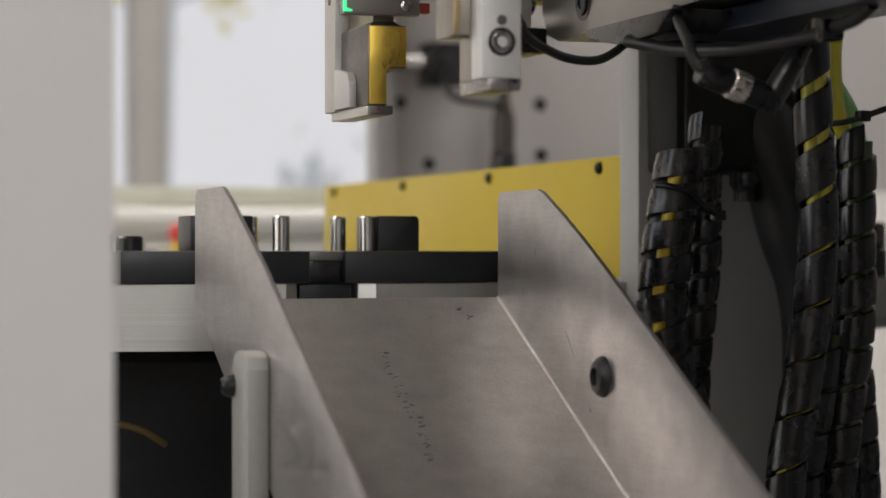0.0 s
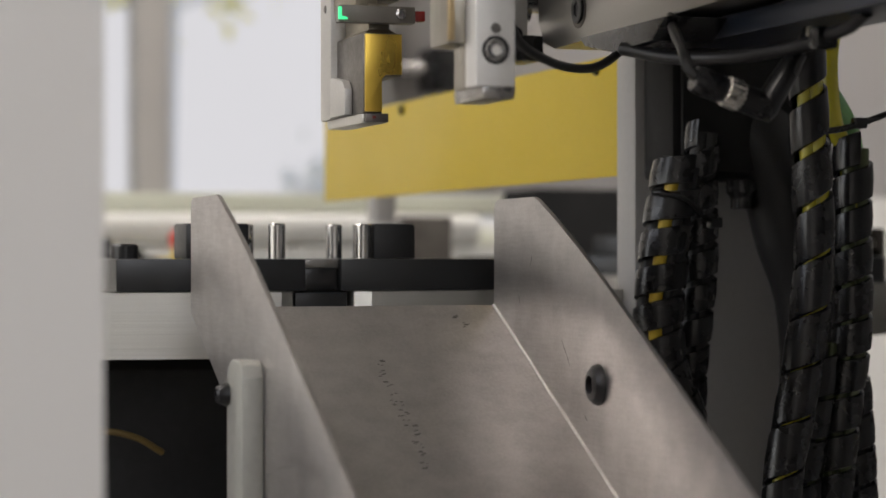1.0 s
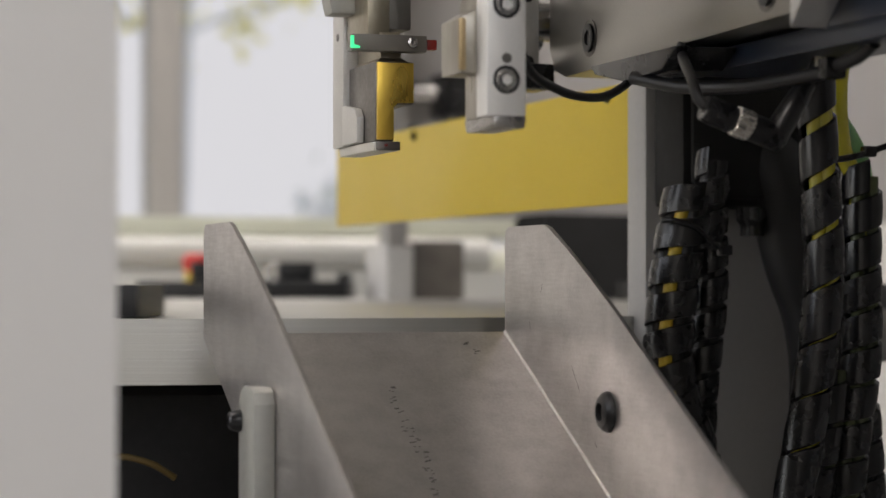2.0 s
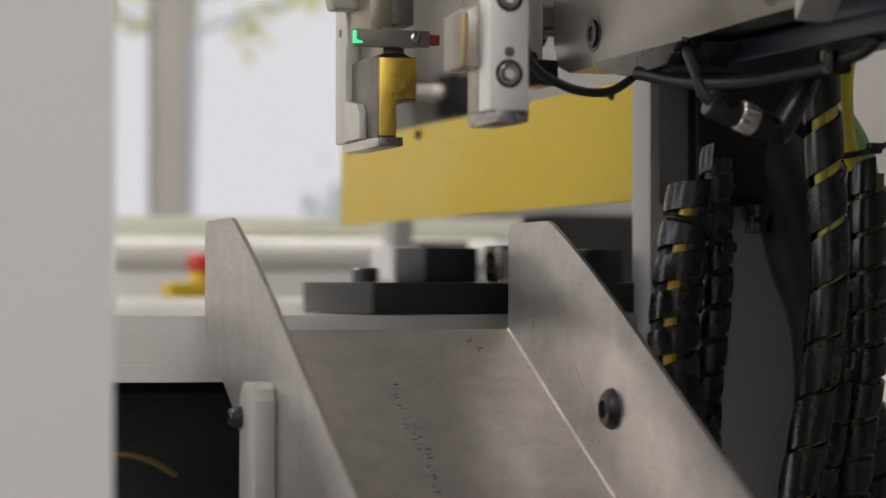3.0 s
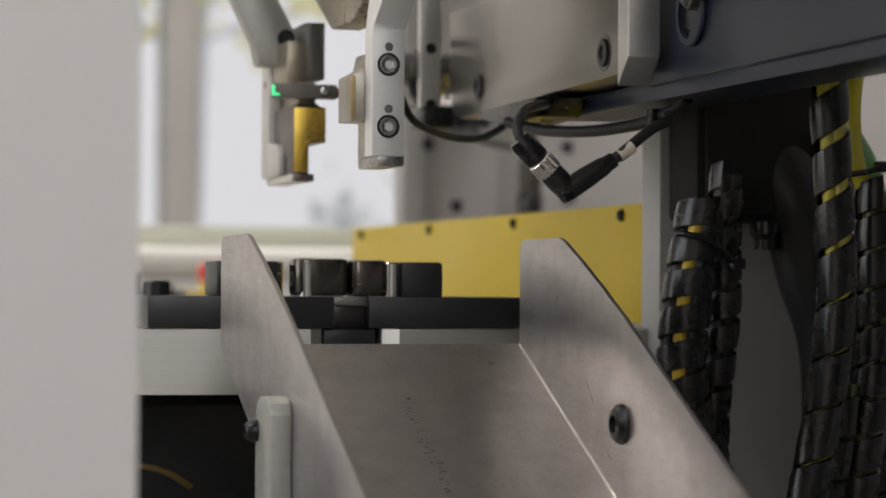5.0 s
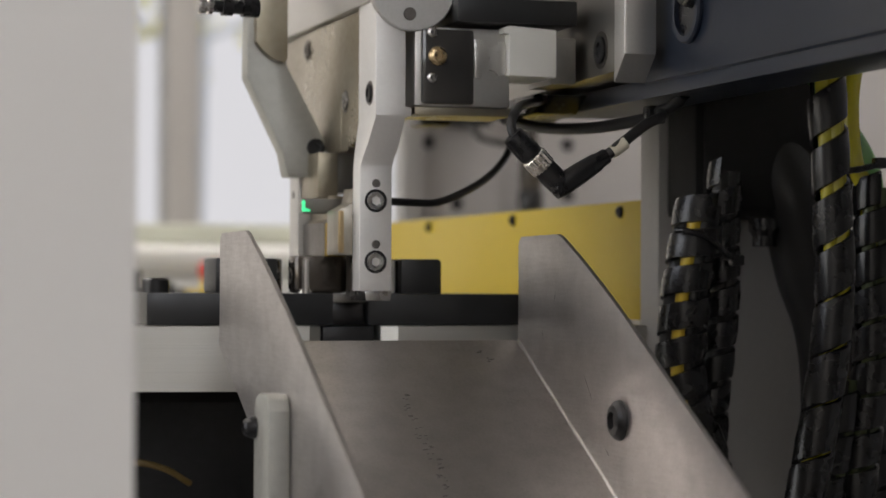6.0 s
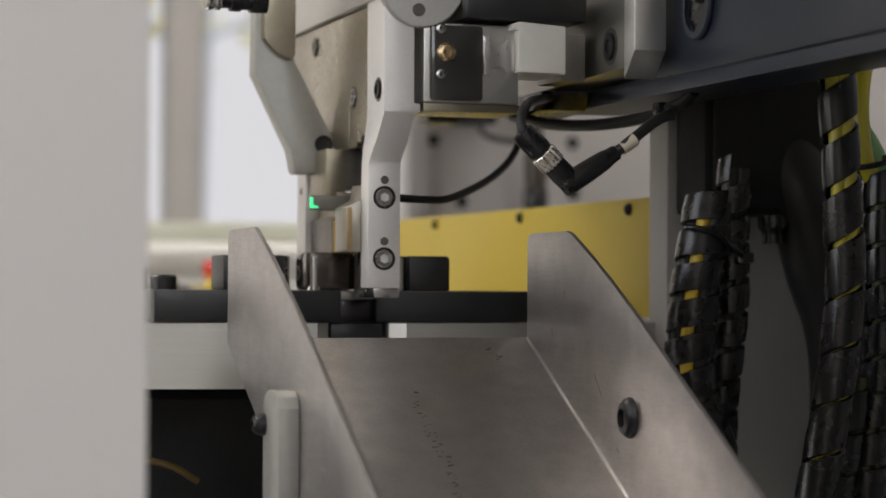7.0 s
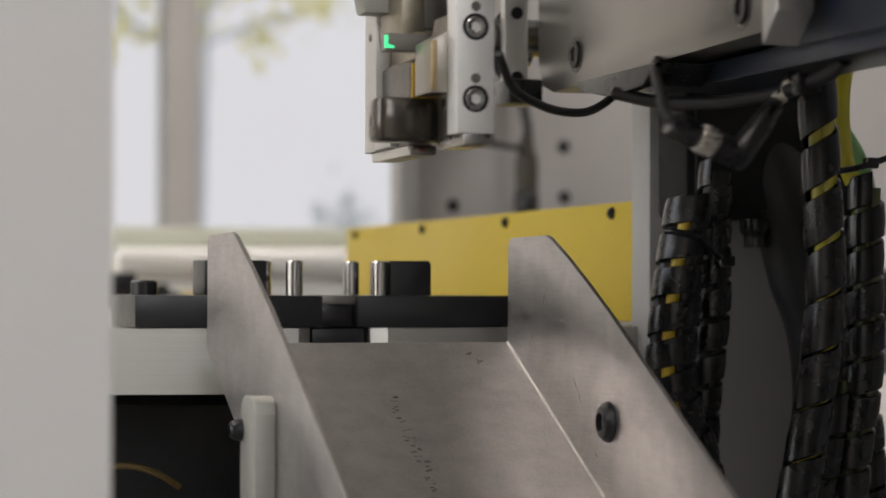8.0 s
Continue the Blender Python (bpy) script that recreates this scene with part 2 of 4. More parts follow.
def prism(points, axis, lo, hi, bev=0.5, into=None):
    """A polygon pushed along an axis: points are (y, z) for x, (x, z) for y, (x, y) for z."""
    bm = bmesh.new()
    rings = []
    for c in (lo, hi):
        put = {"x": lambda a, b: (c, a, b), "y": lambda a, b: (a, c, b), "z": lambda a, b: (a, b, c)}[axis]
        rings.append([bm.verts.new(put(a, b)) for a, b in points])
    n = len(points)
    for i in range(n):
        bm.faces.new((rings[0][i], rings[0][(i + 1) % n], rings[1][(i + 1) % n], rings[1][i]))
    bm.faces.new(rings[0][::-1])
    bm.faces.new(rings[1])
    bmesh.ops.recalc_face_normals(bm, faces=bm.faces)
    chamfer(bm, bev)
    return join(into, bm)


def loft(sections, bev=0.6, into=None):
    """A bar through level rectangles (z, x0, x1, y0, y1)."""
    bm = bmesh.new()
    rings = [[bm.verts.new(p) for p in ((x0, y0, z), (x1, y0, z), (x1, y1, z), (x0, y1, z))] for z, x0, x1, y0, y1 in sections]
    for a, b in zip(rings, rings[1:]):
        for i in range(4):
            bm.faces.new((a[i], a[(i + 1) % 4], b[(i + 1) % 4], b[i]))
    bm.faces.new(rings[0][::-1])
    bm.faces.new(rings[-1])
    bmesh.ops.recalc_face_normals(bm, faces=bm.faces)
    chamfer(bm, bev, 2, 40)
    return join(into, bm)


def turned(profile, at, axis, seg=32, into=None):
    """A turned body: profile of (radius, height) along the axis direction from the point at."""
    bm = bmesh.new()
    q = Vector(axis).normalized().to_track_quat("Z", "Y").to_matrix().to_4x4()
    m = Matrix.Translation(at) @ q
    rings = []
    for r, h in profile:
        if r < 1e-6:
            rings.append([bm.verts.new(m @ Vector((0, 0, h)))])
        else:
            rings.append([bm.verts.new(m @ Vector((r * math.cos(2 * math.pi * i / seg), r * math.sin(2 * math.pi * i / seg), h))) for i in range(seg)])
    for a, b in zip(rings, rings[1:]):
        for i in range(seg):
            j = (i + 1) % seg
            if len(a) == 1 and len(b) == 1:
                continue
            if len(a) == 1:
                bm.faces.new((a[0], b[j], b[i]))
            elif len(b) == 1:
                bm.faces.new((a[i], a[j], b[0]))
            else:
                bm.faces.new((a[i], a[j], b[j], b[i]))
    for r in (rings[0], rings[-1]):
        if len(r) > 1:
            bm.faces.new(r)
    return join(into, bm)


def smooth_path(points, n):
    """n points along a smooth curve through the given points."""
    p = [Vector(q) for q in points]
    p = [p[0] * 2 - p[1]] + p + [p[-1] * 2 - p[-2]]
    out = []
    for k in range(n):
        s = k / (n - 1) * (len(p) - 3)
        i = min(int(s), len(p) - 4)
        u = s - i
        a, b, c, d = p[i:i + 4]
        out.append(0.5 * ((2 * b) + (c - a) * u + (2 * a - 5 * b + 4 * c - d) * u * u + (3 * b - a - 3 * c + d) * u ** 3))
    return out


def evenly(path, n):
    """n points at equal steps along a path."""
    run = [0.0]
    for a, b in zip(path, path[1:]):
        run.append(run[-1] + (b - a).length)
    out = []
    for k in range(n):
        d = run[-1] * k / (n - 1)
        i = min(next((j for j in range(1, len(run)) if run[j] >= d), len(run) - 1), len(run) - 1)
        u = (d - run[i - 1]) / max(run[i] - run[i - 1], 1e-9)
        out.append(path[i - 1].lerp(path[i], u))
    return out


def frames_along(path):
    out = []
    up = Vector((0.3, -1, 0.1))
    for i, p in enumerate(path):
        t = (path[min(i + 1, len(path) - 1)] - path[max(i - 1, 0)]).normalized()
        a = (up - t * up.dot(t)).normalized()
        up = a
        out.append((p, t, a, t.cross(a)))
    return out


def tube(points, r, n=40, seg=20, into=None):
    bm = bmesh.new()
    rings = []
    for p, t, a, b in frames_along(smooth_path(points, n)):
        rings.append([bm.verts.new(p + (a * math.cos(2 * math.pi * i / seg) + b * math.sin(2 * math.pi * i / seg)) * r) for i in range(seg)])
    for q, w in zip(rings, rings[1:]):
        for i in range(seg):
            bm.faces.new((q[i], q[(i + 1) % seg], w[(i + 1) % seg], w[i]))
    bm.faces.new(rings[0][::-1])
    bm.faces.new(rings[-1])
    return join(into, bm)


def spiral(points, r, turns, cover, thick=1.6, n=None, start=0.0):
    """A flat band wound round a curve: cover is the share of the pitch that the band hides."""
    n = n or int(turns * 36)
    fr = frames_along(evenly(smooth_path(points, 200), n))
    total = sum((fr[i + 1][0] - fr[i][0]).length for i in range(n - 1))
    c0, c1 = cover if isinstance(cover, tuple) else (cover, cover)
    bm = bmesh.new()
    rings = []
    for i, (p, t, a, b) in enumerate(fr):
        w = 2 * math.pi * turns * i / (n - 1) + start
        u = min(max((i / (n - 1) - 0.12) / 0.33, 0), 1)
        half = total / turns * (c0 + (c1 - c0) * u * u * (3 - 2 * u)) / 2
        d = a * math.cos(w) + b * math.sin(w)
        jig = 1.0 + 0.05 * noise.noise(p * 0.05)
        rings.append([bm.verts.new(p + d * r * jig + t * s * half + d * o)
                      for s, o in ((-1, 0), (-0.93, thick), (0, thick * 1.25), (0.93, thick), (1, 0))])
    for q, w in zip(rings, rings[1:]):
        for i in range(5):
            bm.faces.new((q[i], q[(i + 1) % 5], w[(i + 1) % 5], w[i]))
    bm.faces.new(rings[0][::-1])
    bm.faces.new(rings[-1])
    return bm


def socket_head(at, axis, r, h, into=None):
    """A cap screw with a hexagon socket; at is the centre of its seat."""
    bm = bmesh.new()
    q = Vector(axis).normalized().to_track_quat("Z", "Y").to_matrix().to_4x4()
    m = Matrix.Translation(at) @ q
    seg = 24

    def ring(rad, z):
        return [bm.verts.new(m @ Vector((rad * math.cos(2 * math.pi * i / seg), rad * math.sin(2 * math.pi * i / seg), z))) for i in range(seg)]

    def hexa(rad, z):
        out = []
        for i in range(seg):
            w = 2 * math.pi * i / seg
            k = math.cos(math.pi / 6) / math.cos((w + math.pi / 6) % (math.pi / 3) - math.pi / 6)
            out.append(bm.verts.new(m @ Vector((rad * k * math.cos(w), rad * k * math.sin(w), z))))
        return out

    rings = [ring(r, 0), ring(r, h * 0.86), ring(r * 0.9, h), ring(r * 0.66, h), hexa(r * 0.56, h * 0.94), hexa(r * 0.54, h * 0.35)]
    for a, b in zip(rings, rings[1:]):
        for i in range(seg):
            bm.faces.new((a[i], a[(i + 1) % seg], b[(i + 1) % seg], b[i]))
    bm.faces.new(rings[0])
    bm.faces.new(rings[-1])
    return join(into, bm)


def button_head(at, axis, r, h, into=None):
    bm = turned([(0, 0), (r, 0), (r, h * 0.15), (r * 0.93, h * 0.5), (r * 0.75, h * 0.85), (r * 0.5, h), (r * 0.46, h), (r * 0.42, h * 0.45), (0, h * 0.4)], at, axis)
    return join(into, bm)


# ---- hall ----
def wall_with_opening(name, x0, x1, y0, y1, z0, z1, ox0, ox1, oz0, oz1, mat, label):
    bm = box(x0, ox0, y0, y1, z0, z1, 0)
    box(ox1, x1, y0, y1, z0, z1, 0, bm)
    box(ox0, ox1, y0, y1, z0, oz0, 0, bm)
    box(ox0, ox1, y0, y1, oz1, z1, 0, bm)
    return single(name, bm, mat, label, "wall", kind="structure")


single("floor", box(-2600, 3200, -1800, 4600, -120, 0, 0), FLOOR_GREY, "grey epoxy coated workshop floor", "floor", kind="structure")
single("ceiling", box(-2600, 3200, -1800, 4600, 3200, 3320, 0), CEILING_WHITE, "white painted workshop ceiling", "ceiling", kind="structure")
wall_with_opening("wall_north", -2600, 3200, 4480, 4600, 0, 3200, 620, 1620, 1170, 2500, WHITE_WALL, "white painted hall wall with a window")
# south opening is unseen, made up to match the added rear lamp
wall_with_opening("wall_south", -2600, 3200, -1920, -1800, 0, 3200, -400, 1300, 1560, 2840, WHITE_WALL, "white painted hall wall with a window")
single("wall_east", box(3200, 3320, -1920, 4600, 0, 3200, 0), WHITE_WALL, "white painted hall wall", "wall", kind="structure")
# opening is made up to go with the added side lamp
bm = box(-2720, -2600, -1920, -400, 0, 3200, 0)
box(-2720, -2600, 2200, 4600, 0, 3200, 0, bm)
box(-2720, -2600, -400, 2200, 0, 1000, 0, bm)
box(-2720, -2600, -400, 2200, 2800, 3200, 0, bm)
single("wall_west", bm, WHITE_WALL, "white painted hall wall with an unseen opening added at the side", "wall", kind="structure")
single("backdrop_sky", box(-2500, 6500, 9000, 9020, -200, 7000, 0), SKY_GLOW, "pale overcast sky outside the window", "sky", kind="structure")


def build_window():
    w = thing("window_1", (1190, 4480, 1170), "tall window with grey frame in the white wall", "window", kind="structure")
    bm = box(605, 635, 4440, 4500, 1150, 2500, 3)
    box(1590, 1630, 4440, 4500, 1150, 2500, 3, bm)
    box(635, 1590, 4440, 4500, 2470, 2510, 3, bm)
    part("window_frame", bm, CURTAIN, w)
    part("mullion", box(796, 864, 4380, 4478, 1150, 2500, 6), CURTAIN, w, "broad grey upright post")
    part("window_sill", box(580, 1680, 4300, 4480, 1120, 1150, 4), CREAM, w, "cream window sill")


build_window()


def build_tree(at, height, spread, leaves, mat, label, seed, low, size):
    """A slim tree: tapered trunk, limbs and a loose crown of small leaves."""
    rnd = random.Random(seed)
    t = thing("tree", at, label, "tree")
    x, y, z = at
    bm = turned([(0, 0), (26, 0), (18, height * 0.5), (8, height), (0, height)], at, (0.03, 0, 1), 12)
    tips = []
    for k in range(9):
        h = z + height * rnd.uniform(low, 0.95)
        w = rnd.uniform(0, 2 * math.pi)
        e = Vector((x + math.cos(w) * spread * rnd.uniform(0.5, 1), y + math.sin(w) * spread * 0.6, h + rnd.uniform(60, 260)))
        tube([(x, y, h), ((x + e.x) / 2, (y + e.y) / 2, h + 90), e], 9, 10, 6, bm)
        tips += [e, e.lerp(Vector((x, y, h)), 0.4)]
    part("trunk", bm, WASHED_BARK, t)
    verts, faces = [], []
    for k in range(leaves):
        c = rnd.choice(tips) + Vector((rnd.gauss(0, 60), rnd.gauss(0, 60), rnd.gauss(0, 60)))
        q = Euler((rnd.uniform(0, 6), rnd.uniform(0, 6), rnd.uniform(0, 6))).to_matrix()
        a = rnd.uniform(16, 30) * size
        i = len(verts)
        verts += [c + q @ Vector(p) * a for p in ((-1, 0, 0), (0, -0.55, 0.1), (1, 0, 0), (0, 0.55, 0.1))]
        faces.append((i, i + 1, i + 2, i + 3))
    bm = bmesh.new()
    vs = [bm.verts.new(v) for v in verts]
    for f in faces:
        bm.faces.new([vs[i] for i in f])
    part("crown", bm, mat, t)


single("ground", box(-3000, 7000, 4602, 8998, -160, -20, 0), FLOOR_GREY, "grey paved yard outside the window", "ground", kind="structure")
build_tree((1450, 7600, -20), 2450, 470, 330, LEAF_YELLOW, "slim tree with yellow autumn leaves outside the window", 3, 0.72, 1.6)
build_tree((2250, 8600, -20), 1400, 230, 64, LEAF_WASHED, "low bush with grey-green leaves coloured pale for glare outside the window", 5, 0.8, 1.5)


def build_ceiling_lamp():
    first = None
    for ly in (-550, 1150, 3000):
        for lx in (-700, 1100):
            if first is None:
                first = thing("ceiling_lamp", (lx, ly, 3200), "long white ceiling lamp with lit diffuser", "lamp", "ceiling lamps")
                bm = box(lx - 170, lx + 170, ly - 670, ly + 670, 3140, 3200, 6)
                part("housing", bm, WHITE_BOX, first)
                part("diffuser", box(lx - 150, lx + 150, ly - 650, ly + 650, 3100, 3139, 4), LAMP_GLOW, first, "glowing white diffuser")
            else:
                copy_thing(first, pose(lx * MM, ly * MM, 3.2))


build_ceiling_lamp()

# ---- machine bed and guards ----
single("machine_bed", box(60, 879, 820, 2050, 0, 760, 8), PLATE_GREY, "grey steel machine bed under the table", "machine base")
single("guard_post", box(-420, 104.2, 600, 622, 930.5, 2100, 1.5), PANEL_GREY, "light grey powder-coated guard panel standing before the machine", "panel")
# unseen sheets, added only to keep lamp light off the machine
e = thing("shade_enclosure", (540, 490, 0), "unseen light grey sheets added to shade the machine", "enclosure")
part("roof_blocker", box(32, 760, 501, 2012, 1720, 1740, 2), PANEL_GREY, e)
part("front_blocker", box(302, 760, 480, 500, 0, 1740, 2), PANEL_GREY, e)
part("low_blocker", box(-420, 760, 600, 620, 0, 930, 2), PANEL_GREY, e)
part("side_blocker", box(740, 760, 501, 1300, 0, 1719, 2), PANEL_GREY, e)
bm = box(446.5, 540, 1050, 1074, 760, 1719, 0.8)
single("upright_plate", bm, PLATE_GREY, "thick grey aluminium upright plate behind the hoses", "plate")


# ---- rotary table ----
RT = 520.0
TX, TY = 284.0, 1559.6
STEP = 60.0


def build_table():
    t = thing("rotary_table", (TX, TY, 1054), "round aluminium indexing table with black fixture plates", "rotary table")
    # disc outline with a square notch at each station
    pts = []
    nw = radians(1.7)
    for k in range(6):
        c = radians(-90 + 60 * k)
        depth = 34
        cw = 0.013
        pts.append((c - nw - cw, RT))
        pts.append((c - nw, RT - 7))
        pts.append((c - nw, RT - depth))
        pts.append((c + nw, RT - depth))
        pts.append((c + nw, RT - 7))
        pts.append((c + nw + cw, RT))
        for i in range(1, 24):
            pts.append((c + nw + cw + (radians(60) - 2 * nw - 2 * cw) * i / 24, RT))
    bm = prism([(TX + r * math.cos(w), TY + r * math.sin(w)) for w, r in pts], "z", 1052.6, 1083.8, 0)
    part("disc", bm, ALU_RIM, t)
    y0 = TY - 550
    masters = []
    yp = y0 + 36
    plate = [(TX - 100, yp), (TX - 9, yp), (TX - 9, yp + 18), (TX + 9, yp + 18), (TX + 9, yp + 2), (TX + 90, yp + 2), (TX + 90, yp + 74), (TX - 100, yp + 74)]
    fx = part("fixture_plate", prism(plate, "z", 1084.2, 1099.6, 0.8), BLACK_PLATE, t)
    masters.append((fx, t))
    tall = 16.8

    def pin(x, y, r):
        return turned([(0, 0), (r, 0), (r, tall - 0.8), (r * 0.84, tall), (0, tall)], (TX + x, y, 1099.7), (0, 0, 1), 24)
    subs = [
        ("locating_block", box(TX - 64.6, TX - 34, yp + 12, yp + 42, 1099.7, 1116.6, 1.2), BLACK_PLATE),
        ("locating_block", prism([(TX + 26, 1099.7), (TX + 46.5, 1099.7), (TX + 46.5, 1115.2), (TX + 45, 1116.6), (TX + 26, 1116.6)], "y", yp + 3, yp + 42, 0.4), BLACK_PLATE),
        ("pin", pin(-22, yp + 5, 4.1), CHROME),
        ("pin", pin(-31, yp + 32, 3.8), CHROME),
        ("pin", pin(12.5, yp + 28, 3.9), CHROME),
        ("pin", pin(21.6, yp + 8, 4.1), CHROME),
        ("notch_insert", box(TX - 8.4, TX + 8.4, yp + 6, yp + 17.6, 1084.4, 1095, 0.5), BLACK_PLASTIC),
        ("ball_plunger", turned([(0, 0), (3, 0), (3, 1), (2, 2.4), (0, 3)], (TX + 26, yp + 18, 1109), (-1, 0, 0), 16), CHROME),
        ("ball_plunger", turned([(0, 0), (3, 0), (3, 1), (2, 2.4), (0, 3)], (TX - 34, yp + 20, 1109), (1, 0, 0), 16), CHROME),
        ("rest_pad", box(TX - 8.6, TX + 8.6, yp + 5, yp + 17.8, 1095.2, 1099.4, 0.3), ALU_DARK),
    ]
    for n, b, m in subs:
        masters.append((part(n, b, m, fx), fx))
    hd = part("notch_holder", box(TX - 13, TX + 13, yp + 5, yp + 17.6, 1071, 1083.6, 0.8), BLACK_PLATE, t)
    bk = part("notch_backing", box(TX - 14, TX + 14, yp + 22, yp + 27, 1053, 1083.6, 0.5), BLACK_PLATE, t)
    rods = [part("guide_rod", turned([(0, 0), (3.2, 0), (3.2, 17.6), (0, 17.6)], (TX + dx, yp + 10, 1053.2), (0, 0, 1), 20), ALU_MATT, t) for dx in (-7.5, 7.5)]
    bmk = turned([(0, 0), (6.5, 0), (6.5, 6), (5.5, 7), (0, 7)], (TX - 92, yp + 22, 1099.7), (0, 0, 1), 20)
    kb = part("stop_knob", bmk, BLACK_PLASTIC, t)
    for k in range(1, 6):
        rot = Matrix.Rotation(radians(60 * k), 4, "Z")
        made = {}
        for ob in [m[0] for m in masters] + [hd, bk, kb] + rods:
            c = ob.copy()
            scene.collection.objects.link(c)
            made[ob] = c
            if ob.parent is t:
                c.matrix_basis = rot
            else:
                c.parent = made[ob.parent]
    return t


TABLE = build_table()


def build_drive():
    d = thing("table_drive", (TX, TY, 760), "black cast drive housing below the round table", "drive housing")
    part("drum", turned([(0, 0), (440, 0), (440, 130), (470, 150), (470, 285), (460, 290), (0, 290)], (TX, TY, 760), (0, 0, 1), 96), MATT_BLACK, d)
    for k, (x, w, h) in enumerate(((196, 40, 70), (250, 36, 52), (310, 44, 60))):
        part("terminal_box", box(x, x + w, 1060 + 6 * k, 1110, 905, 905 + h, 2), BLACK_PLASTIC, d)
    part("cable", tube([(150, 1078, 1010), (180, 1076, 1017), (198, 1076, 1014), (212, 1080, 1006)], 1.6, 24, 20), DULL_CABLE, d, "thin dull yellow cable")


build_drive()

# ---- discharge chute ----
XL, XR, YB, ZB = 207.4, 352.2, 989.6, 1078.2
SL = math.tan(radians(26.3))


def zf(y):
    return ZB - (YB - y) * SL


def build_chute():
    c = thing("chute", (280, 850, 1010), "bent sheet steel discharge chute with raised side walls", "chute")
    t = 2.0
    # floor sheet
    fl = prism([(YB, ZB), (YB, ZB - t), (640, zf(640) - t), (640, zf(640))], "x", XL + t, XR - t, 0.25)
    part("floor_sheet", fl, STEEL_SHEET, c)
    side = [(YB, ZB - t), (YB, 1122.5), (YB - 1.0, 1125.0), (YB - 4, 1126.8), (YB - 52, 1127.0), (YB - 58, 1125.6), (YB - 80, 1116.4), (YB - 105, 1105.0), (YB - 132, 1091.8)]
    side += [(640, 1091.8 - (YB - 132 - 640) * 0.528), (640, zf(640) - t)]
    for x0, x1 in ((XL, XL + t), (XR - t, XR)):
        part("side_wall", prism(side, "x", x0, x1, 0.25), STEEL_SHEET, c)
    # bend radius along the folds
    for x, sgn in ((XR - t, -1), (XL + t, 1)):
        arc = [(0, 0)] + [(1.3 - 1.3 * math.sin(w), 1.3 - 1.3 * math.cos(w)) for w in [math.pi / 2 * k / 6 for k in range(7)]]
        bm = bmesh.new()
        rings = [[bm.verts.new((x + sgn * a, y, zf(y) + b)) for a, b in arc] for y in (YB - 0.2, 640)]
        for i in range(len(arc)):
            k = (i + 1) % len(arc)
            bm.faces.new((rings[0][i], rings[0][k], rings[1][k], rings[1][i]))
        bm.faces.new(rings[0])
        bm.faces.new(rings[1][::-1])
        part("bend", bm, STEEL_SHEET, c)
    part("screw", button_head((XR - t, 860, 1048.1), (-1, 0, 0), 8.6, 4.2), BLACK_SCREW, c, "black button head screw")
    # stamped row of faint marks along the sheet
    rnd = random.Random(4)
    bm = bmesh.new()
    rows = [(281 - k * 0.25 + rnd.uniform(-0.8, 0.8), 941 - k * 7.6) for k in range(11)] + [(328, 978), (330, 973)]
    for x, y in rows:
        n = Vector((0, -math.sin(radians(26.3)), math.cos(radians(26.3))))
        for j in range(rnd.randint(3, 6)):
            px, py = x + rnd.uniform(-2.2, 2.2), y + rnd.uniform(-2.6, 2.6)
            s = rnd.uniform(0.35, 0.8)
            vs = []
            for dx, dy in ((-s * 1.7, -s * 0.7), (s * rnd.uniform(0.6, 1.6), -s * 0.5), (s * 1.4, s * 0.8), (-s * rnd.uniform(0.4, 1.5), s * 0.5)):
                q = Vector((px + dx, py + dy, zf(py + dy))) + n * 0.06
                vs.append(bm.verts.new(q))
            bm.faces.new(vs)
    scuff = bmesh.new()
    for y, z, dy, dz in ((903, 1066, -8, -8.5), (897, 1060, -5, -6), (941, 1096, -3, 6), (872, 1032, 4, 3), (956, 1084, -2, -5)):
        a, w = Vector((dy, dz)), Vector((-dz, dy)).normalized() * 0.35
        ring = [(y - w.x * 0.2, z - w.y * 0.2), (y + a.x * 0.5 - w.x, z + a.y * 0.5 - w.y), (y + a.x, z + a.y), (y + a.x * 0.5 + w.x, z + a.y * 0.5 + w.y)]
        scuff.faces.new([scuff.verts.new((XR - t - 0.06, p, q)) for p, q in ring])
    tagged(part("scuff_marks", scuff, INK, c, "short dark scratches"), kind="stuff")
    tagged(part("stamped_marks", bm, INK, c, "row of faint unreadable stamped marks"), kind="stuff")


build_chute()


def build_bracket():
    b = thing("chute_bracket", (203, 862, 900), "aluminium bracket strip holding the chute", "bracket")
    pts = [(850, 800), (850, 1054), (852, 1058.5), (856, 1060.5), (868, 1060.5), (874, 1058), (877, 1053), (877, 800)]
    part("strip", prism(pts, "x", 198.6, 207.2, 0.7), BRACKET_GREY, b)
    part("screw", button_head((198.6, 874, 1046.5), (-1, 0, 0), 4.5, 5.0), BLACK_SCREW, b, "black screw")
    part("foot", box(190, 215, 845, 885, 760, 801, 1), ALU_MATT, b)


build_bracket()

# ---- yellow lifting guard ----


def build_guard():
    g = thing("lifting_guard", (450.5, 1400, 1086), "yellow painted sliding guard strip with black screws", "guard")
    part("sheet", box(450.5, 453.5, 1078, 1668.6, 1086, 1149, 0.5), YELLOW, g)
    for y in (1111, 1287.3, 1463.5, 1640):
        part("screw", button_head((450.5, y, 1143.4), (-1, 0, 0), 3.4, 2.6), BLACK_SCREW, g)
    part("rail", box(453.6, 459, 1082, 1660, 1090, 1146, 0.5), ALU_DARK, g)
    return g


GUARD = build_guard()

# ---- slide arm ----


